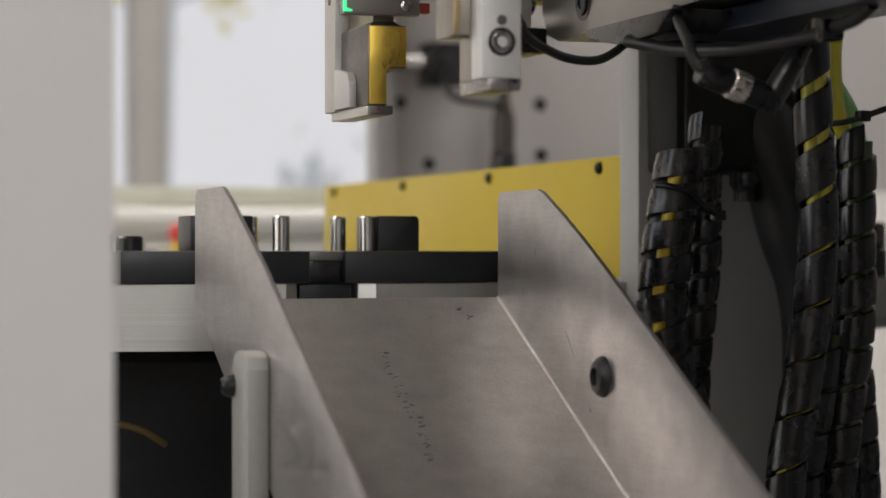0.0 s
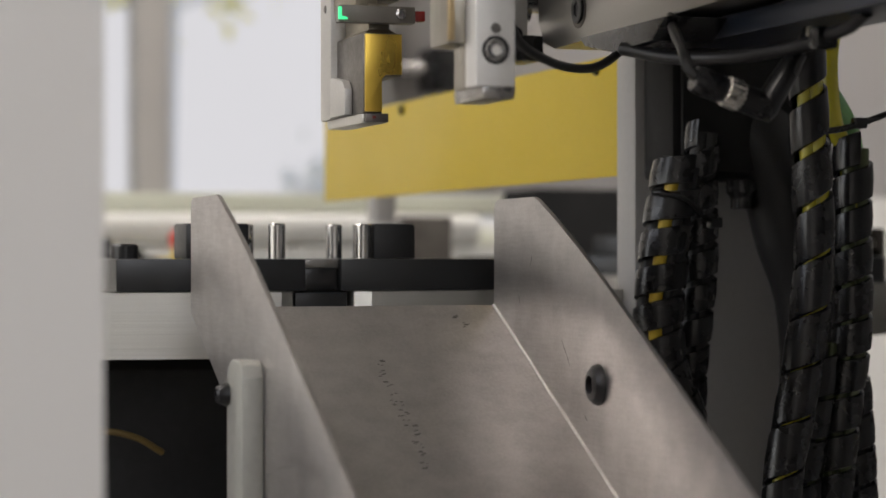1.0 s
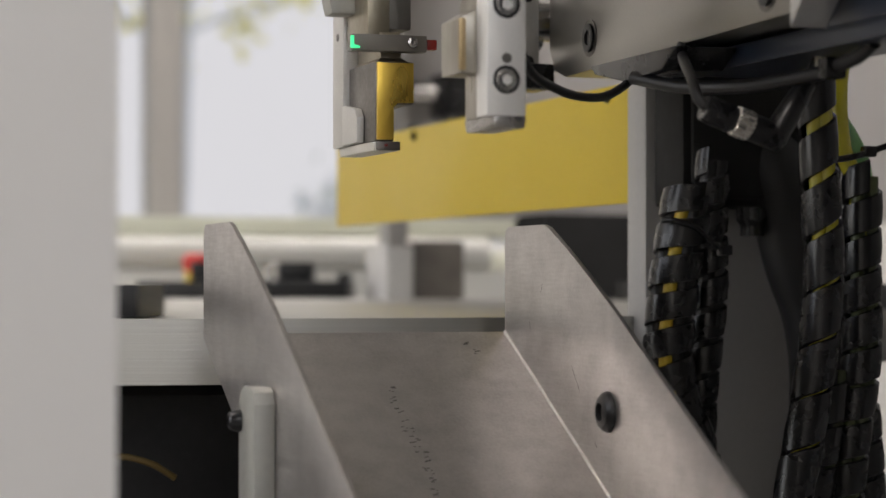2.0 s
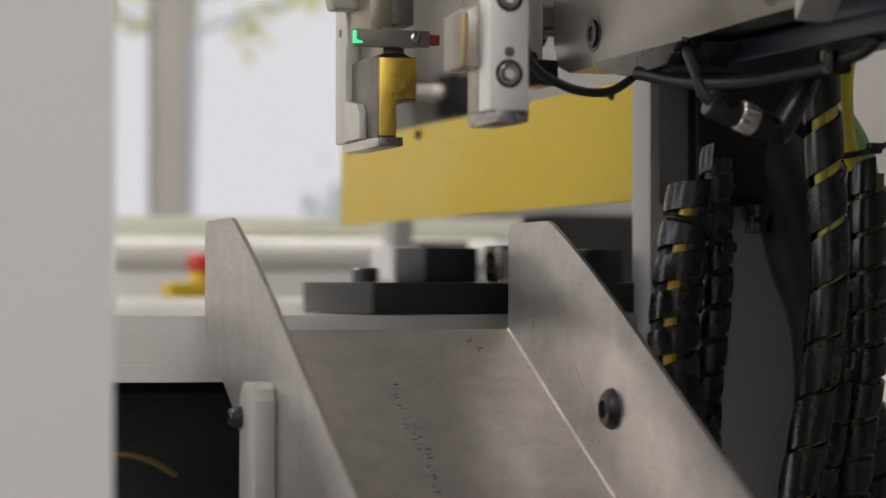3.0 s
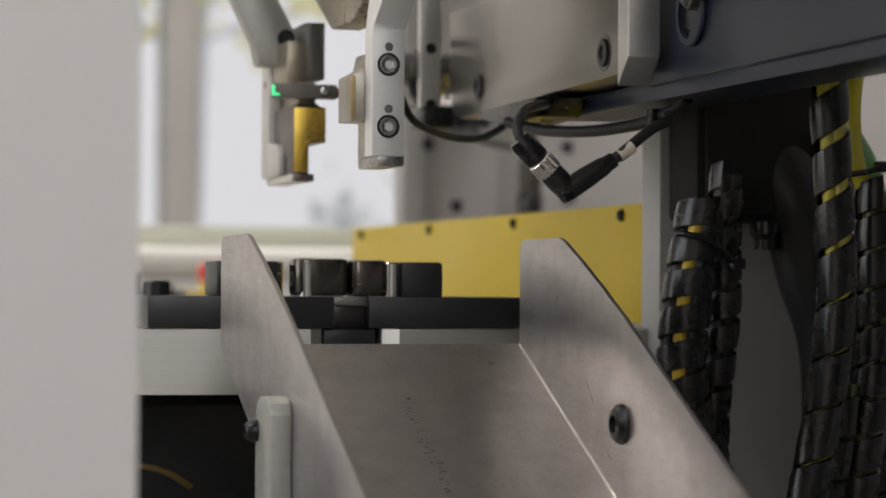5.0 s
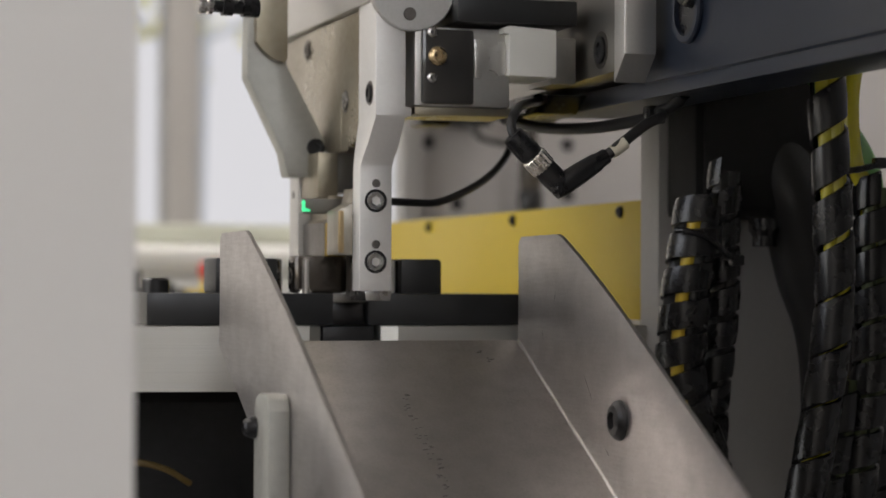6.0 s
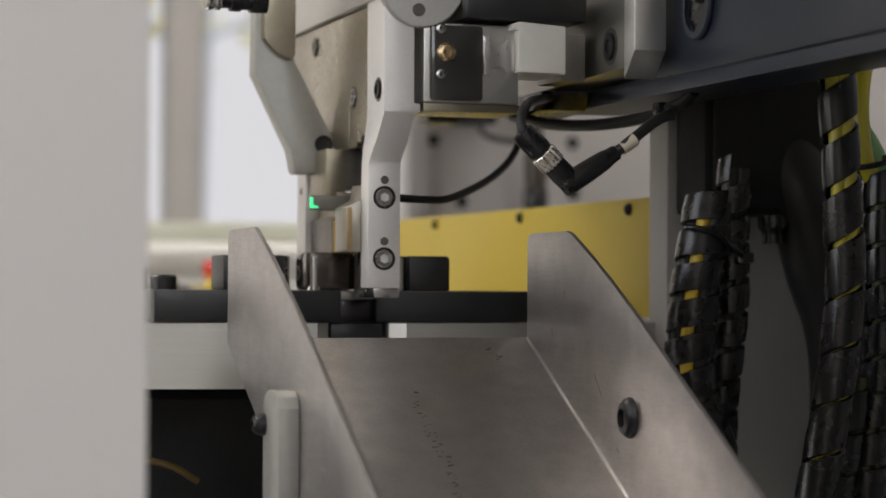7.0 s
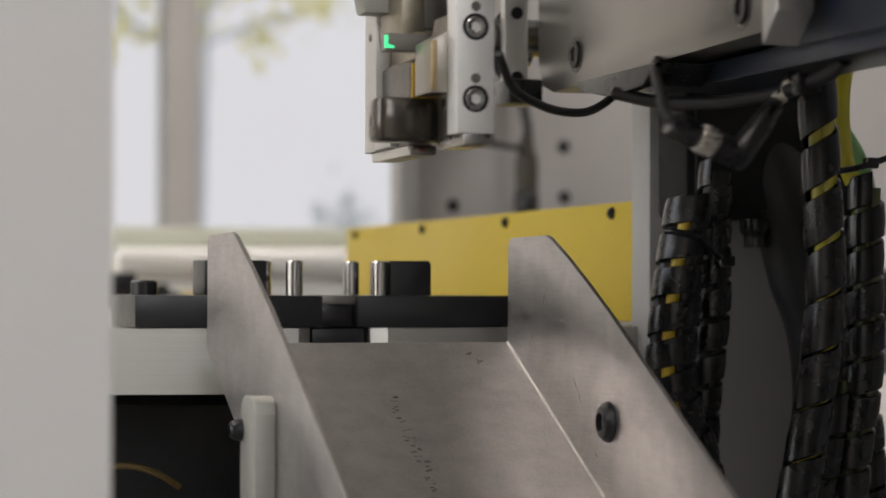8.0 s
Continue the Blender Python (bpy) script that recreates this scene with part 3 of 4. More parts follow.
def build_arm():
    a = thing("slide_arm", (400, 1000, 1200), "grey slide arm with blue-black body carrying the gripper", "slide arm")
    xb = 385
    yk = [(942, 1260), (942, 1213), (950, 1203), (1192, 1199), (1207, 1203), (1214, 1214), (1214, 1260)]
    part("slide_block", prism(yk, "x", xb, 440, 0.8), BLOCK_ALU, a)
    part("front_cap", prism([(930, 1262), (930, 1208.6), (943, 1196.5), (943, 1262)], "x", xb - 5.4, xb + 10, 0.8), ALU_MATT, a, "pale end cap")
    for y in (973, 1160):
        s = part("screw", turned([(0, 0.3), (8.8, 0.3), (8.8, 0.05), (0, 0.0)], (xb - 0.01, y, 1214.5), (-1, 0, 0), 28), STEEL_DARK, a, "dark countersunk socket screw")
        part("socket_head", socket_head((xb - 0.2, y, 1214.5), (-1, 0, 0), 6.6, 1.4), BLACK_SCREW, s)
    part("body", prism([(xb + 15, 1275), (xb + 15, 1198), (xb + 30, 1193), (440, 1193), (440, 1275)], "y", 560, 960, 2.5), BLUE_BLACK, a, "glossy blue-black profile body")
    part("boss", turned([(11.5, -2), (11.5, 2.6), (14.2, 2.6), (15, 1.6), (15, -2)], (xb + 15, 904, 1226), (-1, 0, 0), 40), BLUE_BLACK, a, "round dark bearing ring")
    part("bearing_seat", turned([(0, 0.4), (11.4, 0.4), (11.4, 0), (0, 0)], (xb + 14.9, 904, 1226), (-1, 0, 0), 40), BLACK_PLASTIC, a)
    part("shaft", turned([(0, 0), (6.5, 0), (6.5, 40), (0, 40)], (xb + 14, 902, 1233), (-0.3, -1, 0.25), 28), MID_STEEL, a, "grey steel shaft")
    part("bottom_rail", box(402, 436, 620, 1086, 1191.0, 1200.0, 0.6), BLUE_BLACK, a)
    part("end_plate", prism([(368, 1199), (380, 1199), (380, 1270), (368, 1270)], "y", 1215, 1222, 0.6), ALU_MATT, a)
    for z in (1208, 1240):
        part("plate_screw", socket_head((374, 1215, z), (0, -1, 0), 3, 1.5), BLACK_SCREW, a)
    part("rod", turned([(0, 0), (9.5, 0), (9.5, 60), (0, 60)], (360, 1235, 1230), (1, 0, 0), 28), CHROME, a, "polished steel rod")
    part("cable_clip", prism([(1035, 1198.6), (1132, 1198.6), (1126, 1194), (1090, 1188), (1050, 1190)], "x", 374, 402, 1.0), BLACK_PLASTIC, a, "black cable clip")
    part("cable", tube([(373.8, 1080, 1189), (384, 1050, 1183), (397, 1015, 1181), (409, 980, 1183), (410.5, 962, 1185.5), (412, 950, 1187.5), (413, 940, 1192)], 2.9, 60), BLACK_RUBBER, a, "black cable below the arm")
    part("tie_knot", box(405, 414, 963, 971, 1180, 1188.5, 1.5), BLACK_PLASTIC, a)
    part("air_hose", tube([(386, 1240, 1250), (374, 1237, 1240), (368.5, 1235, 1226), (373, 1233, 1211), (388, 1231, 1203)], 2.8, 40), BLACK_RUBBER, a, "black air hose loop")
    part("hose_fitting", turned([(0, 0), (5.6, 0), (5.6, 8), (7.0, 8), (7.0, 15), (0, 15)], (372, 1234, 1222), (1, 0.2, 0), 24), CHROME, a, "bright hose fitting")
    # added black block imitates the darkness between finger and slide block
    part("gap_filler", box(366, 384, 1203, 1228, 1194, 1206.5, 2), BLACK_PLASTIC, a, "black filler for the dark gap beside the slide block")
    return a


ARM = build_arm()


def build_connector():
    k = thing("cable_connector", (372, 940, 1180), "black angled sensor plug with nickel ring on cable", "connector")
    y = 940

    def p(x, z):
        return (x, y, z)
    a, b, c, d = Vector(p(332, 1169)), Vector(p(341, 1159.5)), Vector(p(353, 1149)), Vector(p(372, 1161))
    ax = (c - a).normalized()
    part("plug_body", turned([(0, -3), (5, -3), (5.6, 0), (5.6, 9), (4.6, 11), (0, 11)], a, ax, 24), BLACK_PLASTIC, k)
    bm = turned([(0, 0), (5.6, 0), (6.1, 0.6), (6.1, 7.0), (5.4, 7.6), (0, 7.6)], a + ax * 10.4, ax, 48)
    for v in bm.verts:
        d0 = v.co * 1000 - a if v.co.length < 10 else v.co - a
        w = d0 - ax * d0.dot(ax)
        if w.length > 5.0 and round(math.degrees(math.atan2(w.y, w.dot(ax.cross(Vector((0, 1, 0)))))) / 7.5) % 3 == 0:
            v.co -= w.normalized() * (0.7 if v.co.length > 10 else 0.0007)
    part("nickel_ring", bm, NICKEL, k, "knurled nickel coupling ring")
    part("elbow", turned([(0, 0), (5.4, 0), (5.6, 6), (5.2, 12), (3.5, 15), (0, 16)], a + ax * 17.4, ax, 24), BLACK_PLASTIC, k)
    bx = (d - c).normalized()
    part("elbow_arm", turned([(0, -4), (4.6, -4), (5.2, 0), (5, 10), (4.4, 20), (3.8, 22), (3.6, 26), (0, 26)], c, bx, 24), BLACK_PLASTIC, k)
    e = c + bx * 26
    part("cable", tube([e, e + bx * 8 + Vector((0, 0, 1)), (396, y + 4, 1178), (404, y + 6, 1181.5), (410, y + 20, 1185)], 2.5, 30), BLACK_RUBBER, k)
    part("sleeve_label", turned([(0, 0), (3, 0), (3, 8), (0, 8)], e + bx * 3, (bx + Vector((0, 0, 0.05))).normalized(), 20), LABEL_WHITE, k, "paper sleeve with unreadable print")
    part("feed_cable", tube([(332, y, 1169), (330, y + 2, 1175), (335, y + 12, 1182), (352, y + 50, 1189), (381, y + 105, 1196)], 2.2, 24), BLACK_RUBBER, k)
    return k


CONNECTOR = build_connector()

# ---- sensor cable, in short rigid lengths ----
CABLE_DOWN = smooth_path([(294, 1018, 1143.7), (310, 1028, 1143.6), (328, 1040, 1144.9), (356.7, 1065, 1156), (375.5, 1085, 1169), (383.6, 1095, 1183), (381, 1096, 1191)], 90)
CABLE_UP = smooth_path([(294, 1004, 1196), (306, 1022, 1184.5), (327, 1045, 1179.6), (342, 1060, 1178.6), (357.6, 1075, 1180), (370, 1087, 1184.5), (381, 1096, 1191)], 90)


CABLE_DOWN, CABLE_UP = evenly(CABLE_DOWN, 23), evenly(CABLE_UP, 23)


def build_sensor_cable():
    k = thing("sensor_cable", (372, 984, 1188), "thin black sensor cable between finger and slide arm", "cable")
    out = []
    for i in range(22):
        bm = turned([(0, -1.2), (1.4, -0.9), (1.9, -0.1), (1.9, 6.2), (1.4, 7.0), (0, 7.3)], (372, 984, 1188), (0, 0, 1), 20)
        out.append(part("cable_length", bm, BLACK_RUBBER, k))
    return k, out


SENSOR_CABLE, CABLE_LENGTHS = build_sensor_cable()

# ---- gripper ----


def build_gripper():
    g = thing("gripper", (290, 1060, 1240), "aluminium two finger gripper with sensor and cable", "gripper")
    # big side cheek with a V shaped lower edge
    cheek = [(1030, 1176), (1030, 1235.6), (1194, 1235.6), (1194, 1226), (1088, 1169.5), (1053, 1169), (1042, 1172)]
    part("cheek", prism(cheek, "x", 282.8, 298, 1.6), REFLECT_TINT_ALU, g)
    part("cheek_edge", prism([(1062, 1169.2), (1062, 1192), (1064, 1192), (1064, 1169.2)], "x", 282.5, 283.5, 0.2), REFLECT_TINT_ALU, g)
    for y, z, m in ((1053.9, 1193.6, MID_STEEL), (1132.1, 1226.1, STEEL_DARK)):
        s = part("cheek_screw", turned([(0, 0.2), (5.6, 0.2), (5.6, 0), (0, 0)], (282.75, y, z), (-1, 0, 0), 24), STEEL_DARK, g)
        part("socket_head", socket_head((282.6, y, z), (-1, 0, 0), 4.4, 1.0), m, s)
    part("knurled_nut", turned([(0, 0), (3.4, 0), (4.2, 1), (4.2, 3), (3.6, 4), (4.2, 5), (4.2, 7), (0, 8)], (206, 1039.2, 1236), (1, 0.1, 0), 24), CHROME, g, "bright knurled nut")
    part("actuator", box(280, 330, 1006, 1226, 1236, 1275, 5), ALU_MATT, g, "pale actuator body with rounded edges")
    part("flange", turned([(0, 0), (20.5, 0), (20.5, 4.4), (19.8, 5), (0, 5)], (300, 1001, 1243), (0, -1, 0), 56), ALU_MATT, g, "pale round flange")
    part("flange_hole", turned([(0, 0.3), (3.1, 0.3), (3.1, 0), (0, 0)], (298.2, 995.9, 1230.6), (0, -1, 0), 20), STEEL_DARK, g)
    # smoked sensor cover and blocks beside it
    part("cover_body", box(301, 348, 997, 1030, 1188, 1225, 1.0), ALU_MATT, g)
    part("cover", box(303.5, 329.3, 993, 996.9, 1188.6, 1224, 2.0), SMOKED, g, "smoked black sensor cover")
    part("brass_screw", button_head((311, 993, 1211), (0, -1, 0), 4.6, 2.0), BRASS, g)
    for z in (1222, 1200.8):
        part("cover_screw", button_head((308.4, 993, z), (0, -1, 0), 2.6, 1.2), CHROME, g)
    link = [(329.5, 1219.6), (333, 1219.6), (334, 1217), (337, 1215.8), (340, 1217), (341.5, 1219), (345, 1218.4), (345, 1203.4), (341.5, 1202.5), (340, 1204.6), (337, 1205.6), (334, 1204.4), (333, 1201.4), (329.5, 1201.4)]
    part("bright_link", prism(link, "y", 994, 996.8, 0.3), ALU, g, "brushed steel link with round cutouts")
    part("square_block", prism([(342.5, 1225), (345.5, 1226.5), (369, 1225), (369, 1202.4), (345.5, 1202.8), (345.5, 1222.5), (342.5, 1222.5)], "y", 990, 1030, 0.6), WHITE_BOX, g, "pale square block")
    part("square_block_shank", box(369.1, 381, 996, 1030, 1200, 1222, 0.5), ALU_DARK, g)
    part("top_strip", box(319, 379, 988, 1034, 1227, 1239, 1.5), BLACK_PLATE, g, "black strip above the cover")
    part("base_plate", box(302, 350, 1000, 1035, 1184, 1187.9, 0.4), REFLECT_TINT_ALU, g)
    part("hose_fitting", turned([(0, 0), (3, 0), (3, 4), (4.4, 4), (4.4, 9), (3.4, 9), (3.4, 14), (4.6, 14), (4.6, 22), (0, 22)], (214, 1040, 1236), (1, 0.1, 0), 24), BLACK_PLASTIC, g, "black push-in fitting")

    # outer finger: plain bar bolted to a jaw
    y0 = 1009.6
    f = part("finger", loft([(1101, 278.2, 293.8, y0, y0 + 13), (1156, 278.2, 293.8, y0, y0 + 13), (1160, 278.4, 294, y0 + 0.2, y0 + 13.5), (1164, 279.2, 294.8, y0 - 1.2, y0 + 15),
                             (1170, 280.6, 296, y0 - 4.5, y0 + 18), (1182, 282.7, 297.2, y0 - 10, y0 + 20), (1183.2, 282.7, 300.2, y0 - 10.5, y0 + 20), (1187, 282.7, 300.2, y0 - 10.5, y0 + 20),
                             (1187.4, 282.7, 297.2, y0 - 10.5, y0 + 20), (1275, 282.7, 297.2, y0 - 10.5, y0 + 20)], 0.4), FINGER_ALU, g)
    r = part("side_screw", turned([(0, 0.2), (5.8, 0.2), (5.8, 0), (0, 0)], (282.65, y0 - 0.4, 1194.1), (-1, 0, 0), 24), STEEL_DARK, f)
    part("socket_head", socket_head((282.5, y0 - 0.4, 1194.1), (-1, 0, 0), 4.4, 1.0), BLACK_SCREW, r)
    for z, s in ((1143.5, 4.7), (1114.7, 4.7)):
        part("bore_ring", turned([(s - 0.5, 0), (s - 0.5, 0.2), (s + 0.75, 0.2), (s + 0.75, 0)], (286.0, y0 + 0.05, z), (0, -1, 0), 28), BLACK_SCREW, f)
        part("screw", socket_head((286.0, y0 + 0.6, z), (0, -1, 0), 4.1, 1.6), CHROME, f, "steel cap screw")
        part("dowel", turned([(0, 0.5), (1.7, 0.5), (2.0, 0.2), (2.0, 0)], (286.1, y0 + 0.05, z + 8.2), (0, -1, 0), 20), STEEL_DARK, f)
    part("jaw", loft([(1101.2, 281, 293, y0 + 13.1, y0 + 35), (1118, 281, 293, y0 + 13.1, y0 + 35), (1118.1, 271.5, 293, y0 + 13.1, y0 + 36), (1139, 271.5, 293, y0 + 13.1, y0 + 36),
                      (1141, 275, 293, y0 + 13.1, y0 + 36), (1143, 278.5, 293, y0 + 13.1, y0 + 36), (1150, 280, 293, y0 + 13.1, y0 + 36)], 0.3), JAW_GREY, f)
    part("jaw_face", box(271.0, 273.6, y0 + 11.6, y0 + 13.3, 1119, 1139, 0.3), BRONZE, f, "bronze coloured jaw edge")
    part("pad", prism([(281, 1101), (294.4, 1101), (293.6, 1096.4), (281.6, 1096.4)], "y", y0 + 0.8, y0 + 36, 0.4), MID_STEEL, f, "grey hardened pad")

    # far finger: jaw with gold face towards the near finger, bar behind
    h = part("finger", loft([(1099, 272.5, 288, 1110, 1128), (1162, 272.5, 288, 1110, 1128), (1170, 272.5, 288, 1110, 1128)], 0.6), ALU_MATT, g)
    for z in (1150, 1166):
        part("dowel", turned([(0, 0.4), (1.6, 0.4), (1.9, 0.1), (1.9, 0)], (272.5, 1119, z), (-1, 0, 0), 20), STEEL_DARK, h)
    jaw = [(275.5, 1099.4), (284, 1099.4), (284, 1114), (285.6, 1115.6), (293, 1115.8), (293, 1134.5), (275.5, 1134.5)]
    part("jaw", prism(jaw, "y", 1066.6, 1110, 0.5), STEEL_DARK, h)
    face = [(276, 1100), (283.6, 1100), (283.6, 1114.4), (285.4, 1116.2), (292.7, 1116.4), (292.7, 1134), (276, 1134)]
    part("jaw_face", prism(face, "y", 1065, 1066.7, 0.2), GOLD, h, "gold coloured jaw face")
    part("neck", loft([(1134.6, 276.5, 291, 1068, 1108), (1136.5, 279, 288.5, 1070, 1108), (1148, 279, 288.5, 1072, 1108)], 0.2), REFLECT_TINT_ALU, h)
    part("carriage_block", box(273.8, 284, 1073, 1109, 1147, 1169.5, 0.6), REFLECT_TINT_ALU, h)
    part("carriage_block", box(284.4, 295, 1077, 1109, 1150, 1180, 0.6), ALU_DARK, h)
    part("bevelled_shoe", prism([(1084, 1099.6), (1084, 1111), (1088, 1115), (1106, 1117.5), (1109, 1117.5), (1109, 1099.6)], "x", 271.8, 275.3, 0.4), ALU_MATT, h)
    part("pad", prism([(275, 1099.2), (287, 1099.2), (286.4, 1095.2), (275.4, 1095.2)], "y", 1068, 1126, 0.4), ALU, h, "bright hardened pad")
    part("pad_tip", box(276, 286.4, 1064.4, 1067.9, 1095.4, 1099.2, 0.4), STEEL_DARK, h, "dark steel pad tip with painted red reflection")
    # glowing patch in place of a red reflection, no lamp here
    part("red_glint", box(279, 280.6, 1063.9, 1064.6, 1097, 1098, 0.15), RED_GLINT, h, "small glowing patch for the red sensor reflection")
    part("carrier", prism([(243, 1275), (242, 1208), (260.5, 1170), (263, 1158), (284, 1158), (286.4, 1166), (285.6, 1171.4), (262.4, 1215), (262.4, 1275)], "y", 1094, 1108, 1.6), BRACKET_GREY, h)
    part("carrier_collar", prism([(244.6, 1275), (245.4, 1225), (249, 1220.5), (254, 1216.8), (259.6, 1214.8), (261.6, 1217), (261.6, 1275)], "y", 1088, 1093.8, 0.8), REFLECT_TINT_ALU, h)
    part("carrier_screw", socket_head((277.6, 1093.9, 1173), (0, -1, 0), 4.6, 1.6), BLACK_SCREW, h)
    part("sensor", box(264, 298.6, 1064, 1071, 1138.8, 1146.2, 0.6), SENSOR_GREY, h, "grey sensor housing with lit diode")
    diode = [(263.4, 1145.2), (264.9, 1145.2), (264.9, 1141.4), (267.6, 1140.6), (267.6, 1139.8), (263.4, 1139.8)]
    part("diode", prism(diode, "y", 1063.0, 1064.1, 0.2), LED_GREEN, h, "lit green diode")
    part("sensor_screw", button_head((292, 1064, 1143), (0, -1, 0), 2.6, 1.4), CHROME, h)
    part("sensor_cap", box(298.7, 303.4, 1064.6, 1070, 1140, 1144.6, 0.6), SENSOR_RED, h, "red sensor cap")
    return g, f, h


GRIPPER, FINGER_OUT, FINGER_IN = build_gripper()


def build_workpiece():
    w = thing("workpiece", (284, 1056, 1099.7), "dark oiled steel knuckle part with two rounded lobes", "workpiece")
    bm = bmesh.new()

    def lobe(x, y, rx, ry, z0, z1):
        pts = [(x + rx * math.copysign(abs(math.cos(q)) ** 0.45, math.cos(q)), y + ry * math.copysign(abs(math.sin(q)) ** 0.45, math.sin(q)))
               for q in [2 * math.pi * i / 28 for i in range(28)]]
        return prism(pts, "z", z0, z1, 2.4)
    part("lobe", lobe(269.5, 1056, 13.6, 9.4, 1099.8, 1118), PART_STEEL, w)
    part("lobe", lobe(293.4, 1058, 9.6, 9.2, 1099.8, 1117.4), PART_STEEL, w)
    part("side_bore", turned([(3.8, 0), (3.8, 0.5), (2.4, 0.5), (2.0, -2), (0, -2)], (256.3, 1056, 1108), (-1, 0, 0), 20), STEEL_DARK, w)
    bm.free()
    return w


WORKPIECE = build_workpiece()

# ---- hoses ----


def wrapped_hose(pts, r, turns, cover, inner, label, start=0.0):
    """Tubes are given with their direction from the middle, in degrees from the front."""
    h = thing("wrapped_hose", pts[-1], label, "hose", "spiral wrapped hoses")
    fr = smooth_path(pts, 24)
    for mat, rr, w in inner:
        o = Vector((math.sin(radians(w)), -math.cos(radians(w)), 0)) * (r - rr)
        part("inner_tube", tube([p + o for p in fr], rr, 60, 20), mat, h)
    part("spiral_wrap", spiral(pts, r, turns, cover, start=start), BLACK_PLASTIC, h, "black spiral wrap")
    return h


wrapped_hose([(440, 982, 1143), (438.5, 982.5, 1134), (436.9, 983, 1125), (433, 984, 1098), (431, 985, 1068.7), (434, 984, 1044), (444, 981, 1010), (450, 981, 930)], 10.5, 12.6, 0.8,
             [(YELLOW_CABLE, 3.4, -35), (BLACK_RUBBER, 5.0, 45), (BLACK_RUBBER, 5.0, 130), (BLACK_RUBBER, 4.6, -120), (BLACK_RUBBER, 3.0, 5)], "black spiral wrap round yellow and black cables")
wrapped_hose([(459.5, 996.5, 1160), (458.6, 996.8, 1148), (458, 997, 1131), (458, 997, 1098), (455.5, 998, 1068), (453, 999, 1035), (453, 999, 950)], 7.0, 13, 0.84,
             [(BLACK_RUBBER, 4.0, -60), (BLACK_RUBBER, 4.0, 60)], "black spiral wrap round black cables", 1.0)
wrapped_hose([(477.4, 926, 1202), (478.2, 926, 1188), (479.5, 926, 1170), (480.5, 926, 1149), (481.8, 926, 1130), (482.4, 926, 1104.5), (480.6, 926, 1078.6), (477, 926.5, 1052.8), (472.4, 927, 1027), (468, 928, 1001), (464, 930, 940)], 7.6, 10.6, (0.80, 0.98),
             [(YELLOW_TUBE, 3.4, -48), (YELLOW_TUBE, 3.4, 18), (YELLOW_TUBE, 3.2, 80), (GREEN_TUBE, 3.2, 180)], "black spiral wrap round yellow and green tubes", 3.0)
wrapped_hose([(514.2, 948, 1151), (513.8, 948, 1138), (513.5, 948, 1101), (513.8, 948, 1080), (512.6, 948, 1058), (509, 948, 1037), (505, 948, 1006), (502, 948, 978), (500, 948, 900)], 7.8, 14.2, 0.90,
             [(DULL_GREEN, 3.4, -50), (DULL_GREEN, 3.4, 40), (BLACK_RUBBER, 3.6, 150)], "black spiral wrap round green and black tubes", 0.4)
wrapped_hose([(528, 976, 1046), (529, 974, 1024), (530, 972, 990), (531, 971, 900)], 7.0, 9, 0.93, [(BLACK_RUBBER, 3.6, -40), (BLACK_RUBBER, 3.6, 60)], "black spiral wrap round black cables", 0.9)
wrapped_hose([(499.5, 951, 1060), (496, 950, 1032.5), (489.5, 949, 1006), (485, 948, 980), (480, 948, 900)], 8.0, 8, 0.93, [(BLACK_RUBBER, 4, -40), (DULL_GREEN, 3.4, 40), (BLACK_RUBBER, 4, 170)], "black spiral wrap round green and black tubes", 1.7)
single("air_tube", tube([(516, 947, 1262), (512, 947.8, 1238.6), (505, 950, 1209), (503, 950.7, 1188), (505, 950, 1164), (510.9, 948, 1146), (514, 947, 1112)], 4.3, 60), YELLOW_TUBE, "yellow plastic air tube entering the spiral wrap", "tube")
single("air_tube", tube([(470, 972, 1225), (484, 967.5, 1213), (494, 964, 1199.8), (506.8, 960, 1181), (515.7, 957, 1165), (519.6, 955.9, 1149), (518, 951, 1112)], 3.9, 60), GREEN_TUBE, "green plastic air tube entering the spiral wrap", "tube")


def build_junction():
    j = thing("cable_junction", (490, 1035, 1150), "black cable junction box on the upright plate", "junction box")
    part("housing", box(450, 538, 1012, 1049, 1138, 1240, 4), MATT_BLACK, j)
    part("lid", box(454, 535, 1008, 1011.8, 1142, 1236, 2), MATT_BLACK, j)
    for k in range(3):
        part("gland", turned([(0, 0), (8, 0), (8, 6), (6, 9), (6, 14), (0, 14)], (466 + 24 * k, 1017, 1138), (0, 0, -1), 20), BLACK_PLASTIC, j)


build_junction()
# added tube, its black stands for soft shadow on the plate and a hose edge
single("conduit", tube([(500, 1026, 1170), (504.7, 1020, 1152.6), (512.6, 1020, 1133), (519, 1020, 1110), (527.8, 1020, 1087.5), (532.2, 1020, 1062), (532.3, 1020, 1033), (529, 1020, 996), (524, 1020, 900), (520, 1020, 764)], 19, 60, 28), BLACK_RUBBER, "thick black tube put in for soft shadow and a hose edge", "conduit")


def cable_tie(pts, head):
    t = thing("cable_tie", head, "black nylon cable tie with cut tail", "cable tie", "cable ties")
    part("band", tube(pts, 1.5, 30, 20), BLACK_PLASTIC, t)
    part("head", box(head[0] - 3, head[0] + 3, head[1] - 3, head[1] + 3, head[2] - 2.6, head[2] + 2.6, 1), BLACK_PLASTIC, t)


cable_tie([(424, 975, 1130.5), (428, 970, 1130), (438, 969, 1127), (447, 972, 1121), (455, 976, 1117)], (456, 976, 1116.5))
cable_tie([(493, 945, 1158.5), (497, 940, 1158.6), (505, 938, 1160), (515, 938, 1163), (540, 934, 1172)], (512, 938, 1162.3))
